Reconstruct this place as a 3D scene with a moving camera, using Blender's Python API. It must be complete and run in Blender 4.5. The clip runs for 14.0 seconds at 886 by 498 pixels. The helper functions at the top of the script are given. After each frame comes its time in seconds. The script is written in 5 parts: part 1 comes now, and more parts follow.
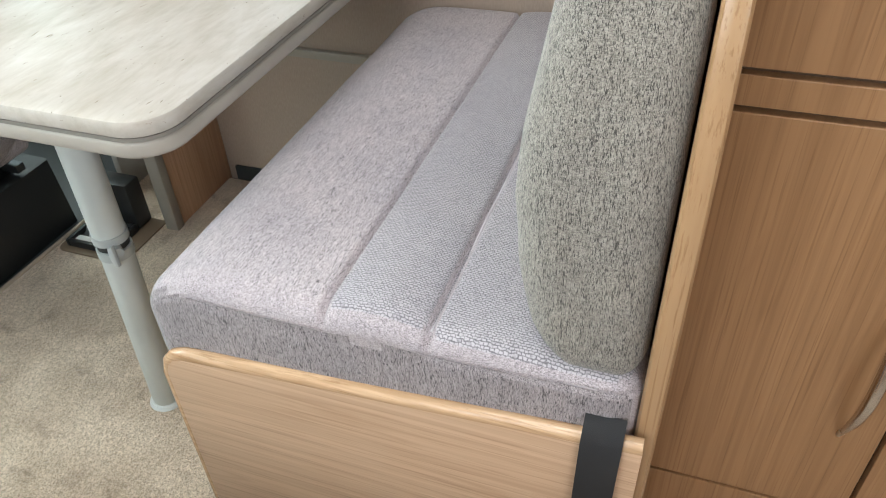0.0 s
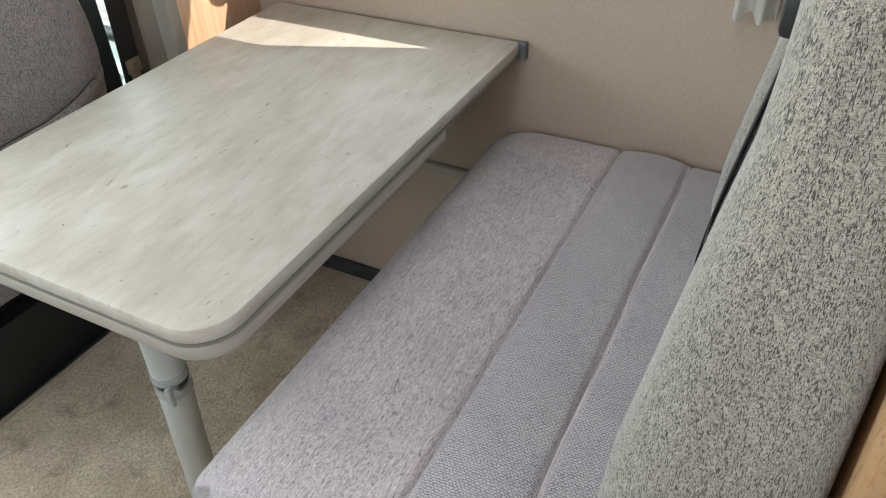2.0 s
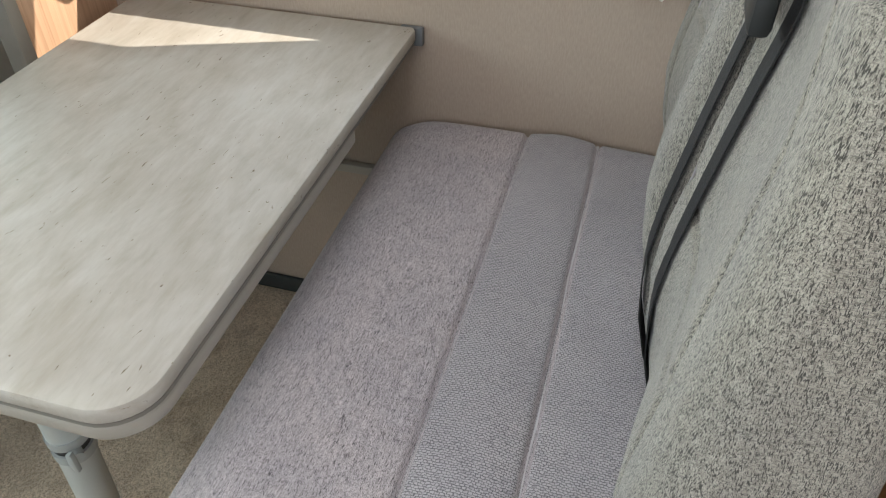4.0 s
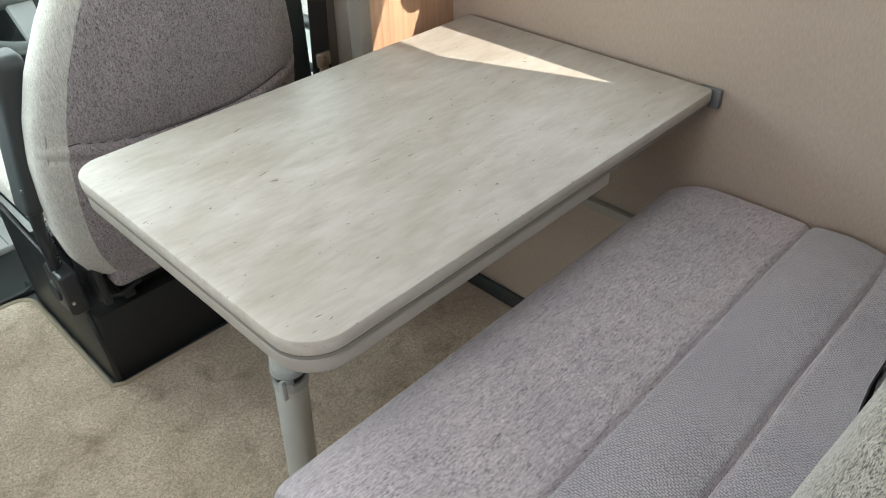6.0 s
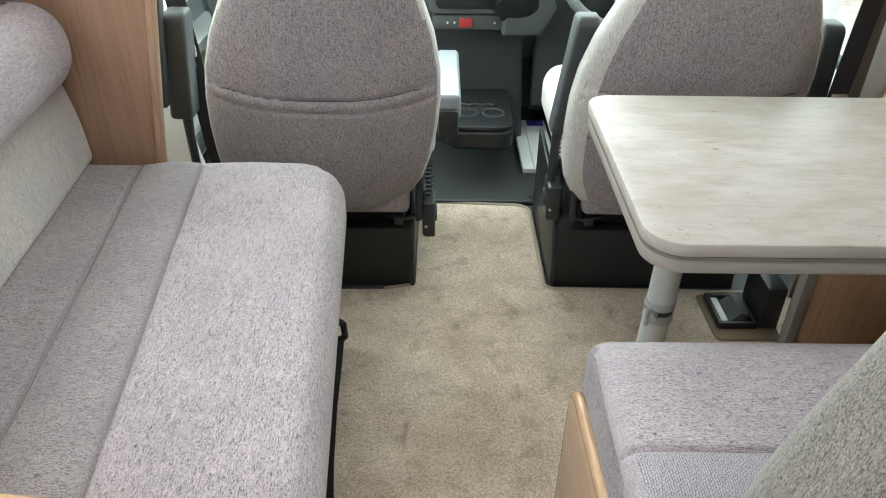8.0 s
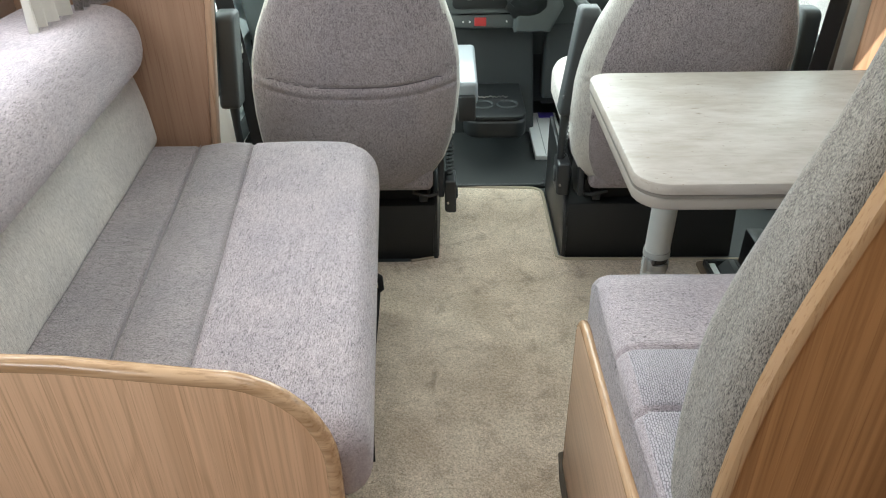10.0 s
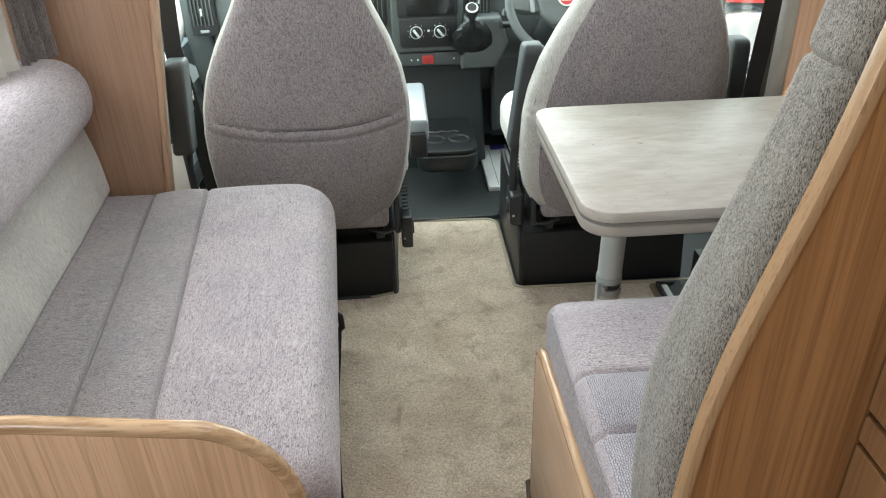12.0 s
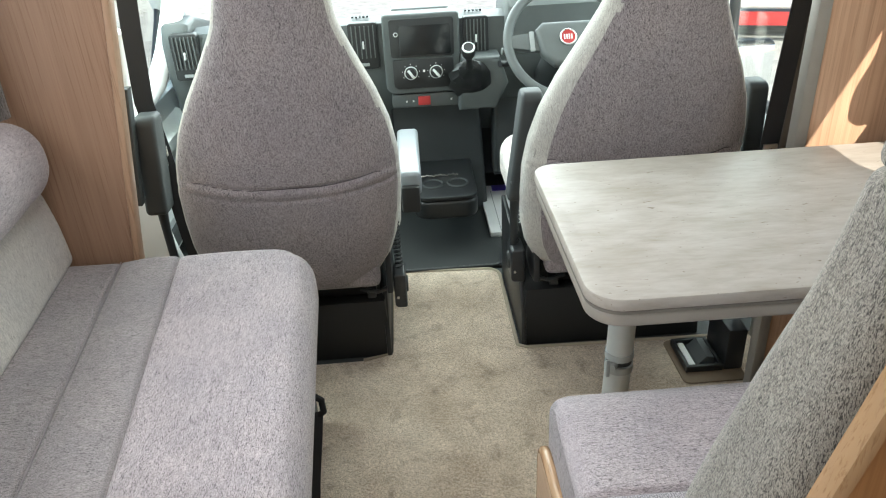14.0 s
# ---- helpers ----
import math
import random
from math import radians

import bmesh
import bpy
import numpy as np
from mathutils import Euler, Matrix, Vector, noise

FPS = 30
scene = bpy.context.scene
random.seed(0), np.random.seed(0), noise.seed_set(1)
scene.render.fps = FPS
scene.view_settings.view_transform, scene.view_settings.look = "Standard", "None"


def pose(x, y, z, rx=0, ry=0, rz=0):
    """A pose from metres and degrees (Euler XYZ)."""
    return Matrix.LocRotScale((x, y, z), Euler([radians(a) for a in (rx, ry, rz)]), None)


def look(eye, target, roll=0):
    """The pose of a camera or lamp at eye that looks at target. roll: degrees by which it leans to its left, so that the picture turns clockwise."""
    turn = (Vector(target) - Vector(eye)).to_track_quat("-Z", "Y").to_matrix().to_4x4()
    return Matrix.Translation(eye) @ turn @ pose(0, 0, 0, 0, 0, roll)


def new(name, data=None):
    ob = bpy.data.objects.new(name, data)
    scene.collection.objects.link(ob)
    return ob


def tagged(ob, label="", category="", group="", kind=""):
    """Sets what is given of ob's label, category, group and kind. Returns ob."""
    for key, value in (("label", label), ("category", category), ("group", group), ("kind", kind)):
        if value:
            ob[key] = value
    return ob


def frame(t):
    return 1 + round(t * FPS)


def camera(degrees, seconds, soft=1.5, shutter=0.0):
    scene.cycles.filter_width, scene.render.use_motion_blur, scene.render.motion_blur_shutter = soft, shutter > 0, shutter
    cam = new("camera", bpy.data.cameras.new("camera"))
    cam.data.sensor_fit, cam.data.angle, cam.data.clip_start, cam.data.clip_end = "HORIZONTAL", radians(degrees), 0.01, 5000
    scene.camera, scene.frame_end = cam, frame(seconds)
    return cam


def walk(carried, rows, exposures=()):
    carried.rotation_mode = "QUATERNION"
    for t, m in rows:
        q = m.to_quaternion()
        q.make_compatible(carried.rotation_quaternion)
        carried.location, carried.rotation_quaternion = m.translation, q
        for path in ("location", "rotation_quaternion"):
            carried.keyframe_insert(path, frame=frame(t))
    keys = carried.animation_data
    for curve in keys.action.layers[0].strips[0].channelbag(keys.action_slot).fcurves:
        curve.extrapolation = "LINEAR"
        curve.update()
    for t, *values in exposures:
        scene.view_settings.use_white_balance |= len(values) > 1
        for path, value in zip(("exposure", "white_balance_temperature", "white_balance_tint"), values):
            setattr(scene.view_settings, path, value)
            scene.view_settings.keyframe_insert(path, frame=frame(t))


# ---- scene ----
cam = camera(62.0, 14.0, soft=1.1)
PATH = [
    (0, (0.371, 0.267, 1.086), (1.821, 0.818, -0.177), -2.8),
    (0.5, (0.374, 0.283, 1.097), (1.853, 0.863, -0.118), -2.6),
    (1, (0.485, 0.325, 1.088), (1.974, 0.937, -0.099), -0.9),
    (1.5, (0.573, 0.314, 1.172), (1.99, 1.036, -0.041), -1.4),
    (2, (0.571, 0.342, 1.218), (1.955, 1.091, -0.016), -2.1),
    (2.5, (0.569, 0.36, 1.213), (1.978, 1.097, 0.0), -2.4),
    (3, (0.574, 0.37, 1.213), (2.009, 1.047, -0.005), -2.3),
    (3.2, (0.58, 0.384, 1.22), (2.023, 1.0, -0.02), -1.8),
    (5.3, (0.685, 0.493, 1.222), (2.147, 0.783, -0.111), 1.1),
    (5.5, (0.648, 0.446, 1.217), (2.09, 0.97, -0.066), -0.1),
    (6, (0.653, 0.347, 1.209), (1.789, 1.474, 0.009), -1.2),
    (6.5, (0.683, 0.258, 1.205), (1.283, 1.76, 0.028), -0.2),
    (7, (0.618, 0.168, 1.217), (0.883, 1.766, 0.044), -0.8),
    (7.5, (0.601, 0.058, 1.218), (0.762, 1.68, 0.059), -0.3),
    (8, (0.635, -0.011, 1.224), (0.65, 1.661, 0.127), 0.8),
    (8.2, (0.666, -0.049, 1.222), (0.575, 1.62, 0.123), 0.8),
    (10.3, (0.617, -0.250, 1.251), (0.602, 1.442, 0.184), -1.4),
    (10.5, (0.618, -0.254, 1.253), (0.618, 1.44, 0.191), -1.4),
    (11, (0.627, -0.259, 1.261), (0.669, 1.448, 0.219), -1.4),
    (11.5, (0.622, -0.26, 1.265), (0.694, 1.46, 0.246), -1.5),
    (12, (0.626, -0.26, 1.269), (0.707, 1.468, 0.266), -2.0),
    (12.5, (0.625, -0.258, 1.27), (0.71, 1.476, 0.277), -2.0),
    (13, (0.62, -0.251, 1.268), (0.703, 1.483, 0.274), -1.7),
    (13.5, (0.626, -0.21, 1.268), (0.708, 1.521, 0.269), -2.2),
    (14, (0.678, -0.076, 1.281), (0.735, 1.682, 0.329), -3.2),
]
walk(cam, [(t, look(eye, target, roll)) for t, eye, target, roll in PATH], exposures=[(0.0, 1.38), (0.9, 1.24), (1.6, 0.98), (3.2, 0.80), (5.5, 0.72), (6.5, 0.98), (8.0, 1.03), (12.0, 0.94), (14.0, 0.94)])

# ---- light ----
SUN_EL, SUN_AZ = 37.0, (-0.352, 0.936)          # height, and the way its light runs over the plan
world = bpy.data.worlds.new("sky")
scene.world = world
world.use_nodes = True
wn = world.node_tree.nodes
sky = wn.new("ShaderNodeTexSky")
sky.sky_type, sky.sun_disc = "NISHITA", False
sky.sun_elevation = radians(SUN_EL)
sky.sun_rotation = math.atan2(-SUN_AZ[0], -SUN_AZ[1])
world.node_tree.links.new(sky.outputs[0], wn["Background"].inputs[0])
wn["Background"].inputs[1].default_value = 0.15

sun_data = bpy.data.lights.new("sun", "SUN")
sun_data.energy, sun_data.angle, sun_data.color = 5.0, radians(0.5), (1.0, 0.92, 0.80)
sun = new("sun", sun_data)
d = Vector((SUN_AZ[0] * math.cos(radians(SUN_EL)), SUN_AZ[1] * math.cos(radians(SUN_EL)), -math.sin(radians(SUN_EL))))
sun.matrix_world = look((4, -4, 6), Vector((4, -4, 6)) + d)


def window_light(name, eye, target, w, h, power, color=(0.92, 0.97, 1.0)):
    """An area lamp: daylight through an opening, and also the added fill."""
    data = bpy.data.lights.new(name, "AREA")
    data.shape, data.size, data.size_y, data.energy, data.color = "RECTANGLE", w, h, power, color
    ob = new(name, data)
    ob.matrix_world = look(eye, target)
    return ob


# Added fill under the closed ceiling; no roof opening is modelled.
window_light("roof_fill", (0.60, 0.68, 1.99), (0.60, 0.78, 0), 0.70, 0.50, 5.2)
window_light("side_window_light", (-0.36, 0.75, 1.22), (0.45, 0.62, 0.35), 0.75, 0.42, 4.2)
window_light("dinette_window_light", (1.80, 0.90, 1.12), (0.9, 0.95, 0.7), 0.60, 0.28, 1.0)
# Two more added fills, overhead and left at the rear, without a known source.
window_light("rear_roof_fill", (0.62, -0.75, 1.99), (0.40, -0.35, 0), 0.5, 0.5, 5.0)
window_light("left_rear_fill", (-0.36, -0.55, 1.22), (0.42, 0.35, 0.40), 0.55, 0.42, 3.6)
window_light("passenger_window_light", (-0.30, 2.10, 1.15), (0.7, 1.95, 0.35), 1.2, 0.45, 11.0, (0.86, 1.0, 0.95))
window_light("driver_window_light", (1.83, 2.35, 1.18), (0.6, 2.0, 0.35), 1.0, 0.40, 7.0, (0.86, 1.0, 0.95))
window_light("windscreen_light", (0.75, 2.74, 1.30), (0.75, 1.0, 0.45), 1.7, 1.0, 26, (0.90, 1.0, 0.97))


# ---- materials ----
def material(name, rough=0.5, metal=0.0):
    m = bpy.data.materials.new(name)
    m.use_nodes = True
    n, l = m.node_tree.nodes, m.node_tree.links
    b = n["Principled BSDF"]
    b.inputs["Roughness"].default_value, b.inputs["Metallic"].default_value = rough, metal
    return m, n, l, b


def coords(n, l, scale=(1, 1, 1)):
    tc, mp = n.new("ShaderNodeTexCoord"), n.new("ShaderNodeMapping")
    mp.inputs["Scale"].default_value = scale
    l.new(tc.outputs["Object"], mp.inputs[0])
    return mp.outputs[0]


def noise_tex(n, l, vec, scale, detail=3.0, rough=0.55, dist=0.0):
    t = n.new("ShaderNodeTexNoise")
    t.inputs["Scale"].default_value, t.inputs["Detail"].default_value = scale, detail
    t.inputs["Roughness"].default_value, t.inputs["Distortion"].default_value = rough, dist
    l.new(vec, t.inputs["Vector"])
    return t.outputs["Fac"]


def ramp(n, l, fac, stops):
    r = n.new("ShaderNodeValToRGB")
    e = r.color_ramp.elements
    while len(e) < len(stops):
        e.new(0.5)
    for k, (p, c) in zip(e, stops):
        k.position, k.color = p, (*c, 1)
    l.new(fac, r.inputs[0])
    return r.outputs[0]


def mixed(n, l, a, b, fac, how="MIX"):
    m = n.new("ShaderNodeMix")
    m.data_type, m.blend_type = "RGBA", how
    for sock, v in ((m.inputs[6], a), (m.inputs[7], b), (m.inputs[0], fac)):
        if isinstance(v, (int, float)):
            sock.default_value = v
        elif isinstance(v, tuple):
            sock.default_value = (*v, 1)
        else:
            l.new(v, sock)
    return m.outputs[2]


def bump(n, l, b, height, strength=0.3, dist=0.002):
    k = n.new("ShaderNodeBump")
    k.inputs["Strength"].default_value, k.inputs["Distance"].default_value = strength, dist
    l.new(height, k.inputs["Height"])
    l.new(k.outputs[0], b.inputs["Normal"])


def chenille(name, along, cross, light, mid, dark, fleck=1.0, cover=0.41, hatch=0.8, k=1.25):
    """Upholstery woven of chenille yarn: fine threads, long soft streaks and clustered short dark flecks along one axis."""
    m, n, l, b = material(name, 0.95)

    def threads(fine, slow, axis, detail=1.0, shift=0.0):
        st = [fine * k, fine * k, fine * k]
        st["xyz".index(axis)] = slow * k
        v = coords(n, l, tuple(st))
        v.node.inputs["Location"].default_value = (shift, shift * 1.7, shift * 0.6)
        return noise_tex(n, l, v, 1.0, detail, 0.55)
    warp, weft = threads(1050.0, 150.0, along, 2.0), threads(1000.0, 230.0, cross, 1.0, 3.1)
    dash_a, dash_c = threads(820.0, 125.0, along, 1.5, 7.7), threads(820.0, 150.0, cross, 1.5, 11.3)
    streak = threads(330.0, 34.0, along, 3.0, 5.0)
    patch = threads(150.0, 45.0, along, 3.0, 2.3)
    yarn = ramp(n, l, mixed(n, l, warp, weft, 0.42), [(0.42, mid), (0.55, light)])
    gate = n.new("ShaderNodeMath")
    gate.operation = "MULTIPLY_ADD"
    gate.inputs[1].default_value = 0.30
    l.new(patch, gate.inputs[0])
    l.new(dash_a, gate.inputs[2])
    c = mixed(n, l, yarn, dark, 0.0)
    top = cover + 0.17
    l.new(ramp(n, l, gate.outputs[0], [(top - 0.06, (0.95, 0.95, 0.95)), (top, (0, 0, 0))]), c.node.inputs[0])
    c = mixed(n, l, c, tuple(0.5 * (p + q) for p, q in zip(dark, mid)), 0.0)
    l.new(ramp(n, l, dash_c, [(cover - 0.055, (hatch, hatch, hatch)), (cover - 0.005, (0, 0, 0))]), c.node.inputs[0])
    c = mixed(n, l, c, ramp(n, l, streak, [(0.36, (0.60, 0.58, 0.58)), (0.62, (1.12, 1.12, 1.12))]), 0.5, "MULTIPLY")
    cloud = noise_tex(n, l, coords(n, l), 9.0, 4.0)
    shade = ramp(n, l, cloud, [(0.3, (0.85, 0.85, 0.87)), (0.7, (1.02, 1.01, 1.0))])
    l.new(mixed(n, l, c, shade, 1.0, "MULTIPLY"), b.inputs["Base Color"])
    bump(n, l, b, mixed(n, l, mixed(n, l, warp, weft, 0.4), streak, 0.35), 0.55 * fleck, 0.0016)
    b.inputs["Sheen Weight"].default_value = 0.25
    b.inputs["Sheen Roughness"].default_value = 0.5
    return m


def weave(name, rows, light, dark):
    """Rib weave: short raised stitches set in close staggered rows; rows is the axis along which the rows follow one another."""
    m, n, l, b = material(name, 0.95)
    tc = coords(n, l)
    wob = n.new("ShaderNodeTexNoise")
    wob.inputs["Scale"].default_value, wob.inputs["Detail"].default_value = 160.0, 2.0
    l.new(tc, wob.inputs["Vector"])
    shift = mixed(n, l, tc, wob.outputs["Color"], 0.0048)
    mp = n.new("ShaderNodeMapping")
    mp.inputs["Rotation"].default_value = (0, 0, radians(90) if rows == "X" else 0)
    l.new(shift, mp.inputs[0])
    br = n.new("ShaderNodeTexBrick")
    br.inputs["Color1"].default_value, br.inputs["Color2"].default_value, br.inputs["Mortar"].default_value = (1, 1, 1, 1), (0.55, 0.55, 0.55, 1), (0.22, 0.22, 0.22, 1)
    br.inputs["Scale"].default_value, br.inputs["Mortar Size"].default_value, br.inputs["Mortar Smooth"].default_value = 1.0, 0.0007, 0.6
    br.inputs["Brick Width"].default_value, br.inputs["Row Height"].default_value = 0.0050, 0.0031
    l.new(mp.outputs[0], br.inputs["Vector"])
    f = noise_tex(n, l, coords(n, l, (520, 520, 520)), 1.0, 2.0, 0.6)
    v = mixed(n, l, br.outputs["Color"], f, 0.48)
    c = ramp(n, l, v, [(0.33, dark), (0.60, light)])
    cloud = noise_tex(n, l, tc, 10.0, 4.0)
    shade = ramp(n, l, cloud, [(0.3, (0.87, 0.87, 0.89)), (0.7, (1.0, 1.0, 1.0))])
    l.new(mixed(n, l, c, shade, 1.0, "MULTIPLY"), b.inputs["Base Color"])
    bump(n, l, b, v, 0.5, 0.0014)
    b.inputs["Sheen Weight"].default_value = 0.25
    return m


def wood(name, along, light, dark, rough=0.38, seed=0.0, lines=0.9, figure=0.6):
    """Oak foil: fine pores along the grain, broad bands and arched figure."""
    m, n, l, b = material(name, rough)
    k = "xyz".index(along)
    broad, fine = [13.0, 13.0, 13.0], [330.0, 330.0, 330.0]
    broad[k], fine[k] = 0.55, 4.5
    vb = coords(n, l, tuple(broad))
    vb.node.inputs["Location"].default_value = (seed, seed * 2, seed)
    big = noise_tex(n, l, vb, 1.0, 2.0, 0.45, 0.25)
    arch = n.new("ShaderNodeMath")
    arch.operation = "PINGPONG"
    arch.inputs[1].default_value = 0.5
    mul = n.new("ShaderNodeMath")
    mul.operation = "MULTIPLY"
    mul.inputs[1].default_value = 9.0
    l.new(big, mul.inputs[0])
    l.new(mul.outputs[0], arch.inputs[0])
    pores = noise_tex(n, l, coords(n, l, tuple(fine)), 1.0, 3.0, 0.7)
    fib = [120.0, 120.0, 120.0]
    fib[k] = 1.6
    fibre = noise_tex(n, l, coords(n, l, tuple(fib)), 1.0, 2.0, 0.6)
    half = tuple(a * 0.5 + c * 0.5 for a, c in zip(light, dark))
    base = ramp(n, l, big, [(0.28, half), (0.55, light), (0.8, tuple(a * 0.9 for a in light))])
    fig = ramp(n, l, arch.outputs[0], [(0.0, (0.80, 0.75, 0.70)), (0.10, (1, 1, 1)), (1.0, (0.97, 0.96, 0.95))])
    c = mixed(n, l, base, fig, figure, "MULTIPLY")
    c = mixed(n, l, c, ramp(n, l, fibre, [(0.38, (0.76, 0.71, 0.66)), (0.60, (1.05, 1.05, 1.05))]), lines, "MULTIPLY")
    c = mixed(n, l, c, ramp(n, l, pores, [(0.34, (0.62, 0.55, 0.48)), (0.46, (1, 1, 1))]), 0.6, "MULTIPLY")
    l.new(c, b.inputs["Base Color"])
    bump(n, l, b, pores, 0.08, 0.0006)
    return m


def plain(name, color, rough=0.5, metal=0.0, grain=250.0, var=0.12, bmp=0.08):
    """Moulded plastic, paint or metal with a fine grain and faint wear."""
    m, n, l, b = material(name, rough, metal)
    v = coords(n, l)
    g, cl = noise_tex(n, l, v, grain, 2.0), noise_tex(n, l, v, 7.0, 4.0)
    lo, hi = tuple(a * (1 - var) for a in color), tuple(min(1, a * (1 + var)) for a in color)
    l.new(ramp(n, l, cl, [(0.3, lo), (0.7, hi)]), b.inputs["Base Color"])
    rr = n.new("ShaderNodeMapRange")
    rr.inputs[3].default_value, rr.inputs[4].default_value = max(0.02, rough - 0.08), min(1, rough + 0.08)
    l.new(cl, rr.inputs[0])
    l.new(rr.outputs[0], b.inputs["Roughness"])
    if bmp:
        bump(n, l, b, g, bmp, 0.001)
    return m


def carpet_mat():
    m, n, l, b = material("carpet_pile", 1.0)
    v = coords(n, l)
    fine, tuft, cl, st = noise_tex(n, l, v, 430, 2, 0.75), noise_tex(n, l, v, 130, 3, 0.65), noise_tex(n, l, v, 6, 5, 0.6), noise_tex(n, l, v, 15, 4, 0.55, 0.6)
    c = ramp(n, l, fine, [(0.32, (0.265, 0.205, 0.145)), (0.50, (0.68, 0.56, 0.435)), (0.70, (0.90, 0.785, 0.65))])
    c = mixed(n, l, c, ramp(n, l, tuft, [(0.32, (0.74, 0.71, 0.66)), (0.58, (1.06, 1.06, 1.06))]), 0.85, "MULTIPLY")
    c = mixed(n, l, c, ramp(n, l, cl, [(0.36, (0.76, 0.725, 0.68)), (0.60, (1.06, 1.06, 1.06))]), 0.95, "MULTIPLY")
    c = mixed(n, l, c, ramp(n, l, st, [(0.28, (0.60, 0.55, 0.50)), (0.46, (1, 1, 1))]), 0.85, "MULTIPLY")
    l.new(c, b.inputs["Base Color"])
    bump(n, l, b, mixed(n, l, fine, tuft, 0.6), 1.0, 0.006)
    b.inputs["Sheen Weight"].default_value = 0.3
    return m


def laminate():
    """Washed pale wood pattern of the tabletop, brushed along its length, with small dark pits."""
    m, n, l, b = material("table_laminate", 0.50)
    long_, mid = noise_tex(n, l, coords(n, l, (9.0, 26, 26)), 1.0, 5, 0.6, 0.7), noise_tex(n, l, coords(n, l, (20, 90, 90)), 1.0, 4, 0.65)
    blot = noise_tex(n, l, coords(n, l, (6.5, 13, 12)), 1.0, 4, 0.55, 0.5)
    pits = noise_tex(n, l, coords(n, l, (60, 190, 190)), 1.0, 2, 0.5, 0.8)
    c = ramp(n, l, long_, [(0.26, (0.415, 0.382, 0.335)), (0.5, (0.468, 0.438, 0.395)), (0.74, (0.51, 0.486, 0.448))])
    c = mixed(n, l, c, ramp(n, l, mid, [(0.32, (0.90, 0.88, 0.85)), (0.6, (1.03, 1.03, 1.03))]), 0.8, "MULTIPLY")
    c = mixed(n, l, c, ramp(n, l, blot, [(0.34, (0.87, 0.845, 0.80)), (0.6, (1.03, 1.03, 1.03))]), 0.85, "MULTIPLY")
    c = mixed(n, l, c, ramp(n, l, pits, [(0.255, (0.36, 0.29, 0.22)), (0.295, (1, 1, 1))]), 0.9, "MULTIPLY")
    l.new(c, b.inputs["Base Color"])
    bump(n, l, b, mid, 0.06, 0.0008)
    b.inputs["Specular IOR Level"].default_value = 0.28
    return m


def wallpaper():
    m, n, l, b = material("wall_lining", 0.55)
    v = coords(n, l)
    f, s = noise_tex(n, l, coords(n, l, (400, 400, 90)), 1.0, 2, 0.6), noise_tex(n, l, v, 5, 4)
    c = ramp(n, l, f, [(0.3, (0.40, 0.318, 0.258)), (0.7, (0.46, 0.372, 0.305))])
    c = mixed(n, l, c, ramp(n, l, s, [(0.3, (0.93, 0.92, 0.91)), (0.7, (1, 1, 1))]), 1.0, "MULTIPLY")
    l.new(c, b.inputs["Base Color"])
    bump(n, l, b, f, 0.10, 0.0006)
    return m


def glass_mat():
    m, n, l, b = material("window_glass", 0.02)
    tr, gl, mx, lw, pw = n.new("ShaderNodeBsdfTransparent"), n.new("ShaderNodeBsdfGlossy"), n.new("ShaderNodeMixShader"), n.new("ShaderNodeLayerWeight"), n.new("ShaderNodeMath")
    gl.inputs["Roughness"].default_value = 0.02
    tr.inputs[0].default_value = (0.94, 0.98, 0.96, 1)
    lw.inputs["Blend"].default_value = 0.5
    pw.operation = "POWER"
    pw.inputs[1].default_value = 4.5
    l.new(lw.outputs["Facing"], pw.inputs[0])
    l.new(pw.outputs[0], mx.inputs[0])
    l.new(tr.outputs[0], mx.inputs[1])
    l.new(gl.outputs[0], mx.inputs[2])
    l.new(mx.outputs[0], n["Material Output"].inputs[0])
    return m


LIGHT, MID, DARK = (0.61, 0.55, 0.565), (0.32, 0.282, 0.292), (0.07, 0.062, 0.066)
FAB_X = chenille("fabric_flecked_x", "x", "y", LIGHT, MID, DARK, 1.0, 0.385, 0.75, 1.5)
FAB_Y = chenille("fabric_flecked_y", "y", "x", LIGHT, MID, DARK, 1.0, 0.39, 0.8, 1.4)
# Same chenille with shade put into the colour, for faces turned from the light.
FAB_Z_SHADED = chenille("fabric_flecked_z_shaded", "z", "x", (0.42, 0.378, 0.382), (0.24, 0.212, 0.218), (0.055, 0.048, 0.051), 1.0, 0.415, 0.7, 1.3)
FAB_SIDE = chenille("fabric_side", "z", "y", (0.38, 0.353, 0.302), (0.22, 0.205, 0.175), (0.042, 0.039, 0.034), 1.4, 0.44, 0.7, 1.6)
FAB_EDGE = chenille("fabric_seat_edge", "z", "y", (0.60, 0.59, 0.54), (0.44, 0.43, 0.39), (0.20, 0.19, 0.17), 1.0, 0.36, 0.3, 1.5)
FAB_PALE = chenille("fabric_pale", "z", "x", (0.66, 0.63, 0.585), (0.46, 0.44, 0.40), (0.24, 0.225, 0.21), 1.0, 0.34, 0.3)
# Pale fabric lightened further: light falling on the backrest fronts is in the colour.
FAB_CREAM_LIT = chenille("fabric_cream_lit", "z", "x", (0.80, 0.775, 0.72), (0.62, 0.60, 0.55), (0.36, 0.34, 0.31), 1.0, 0.33, 0.2)
WEAVE_X = chenille("fabric_rib_x", "x", "y", (0.46, 0.42, 0.425), (0.26, 0.235, 0.24), (0.07, 0.062, 0.065), 1.0, 0.41, 0.6, 1.7)
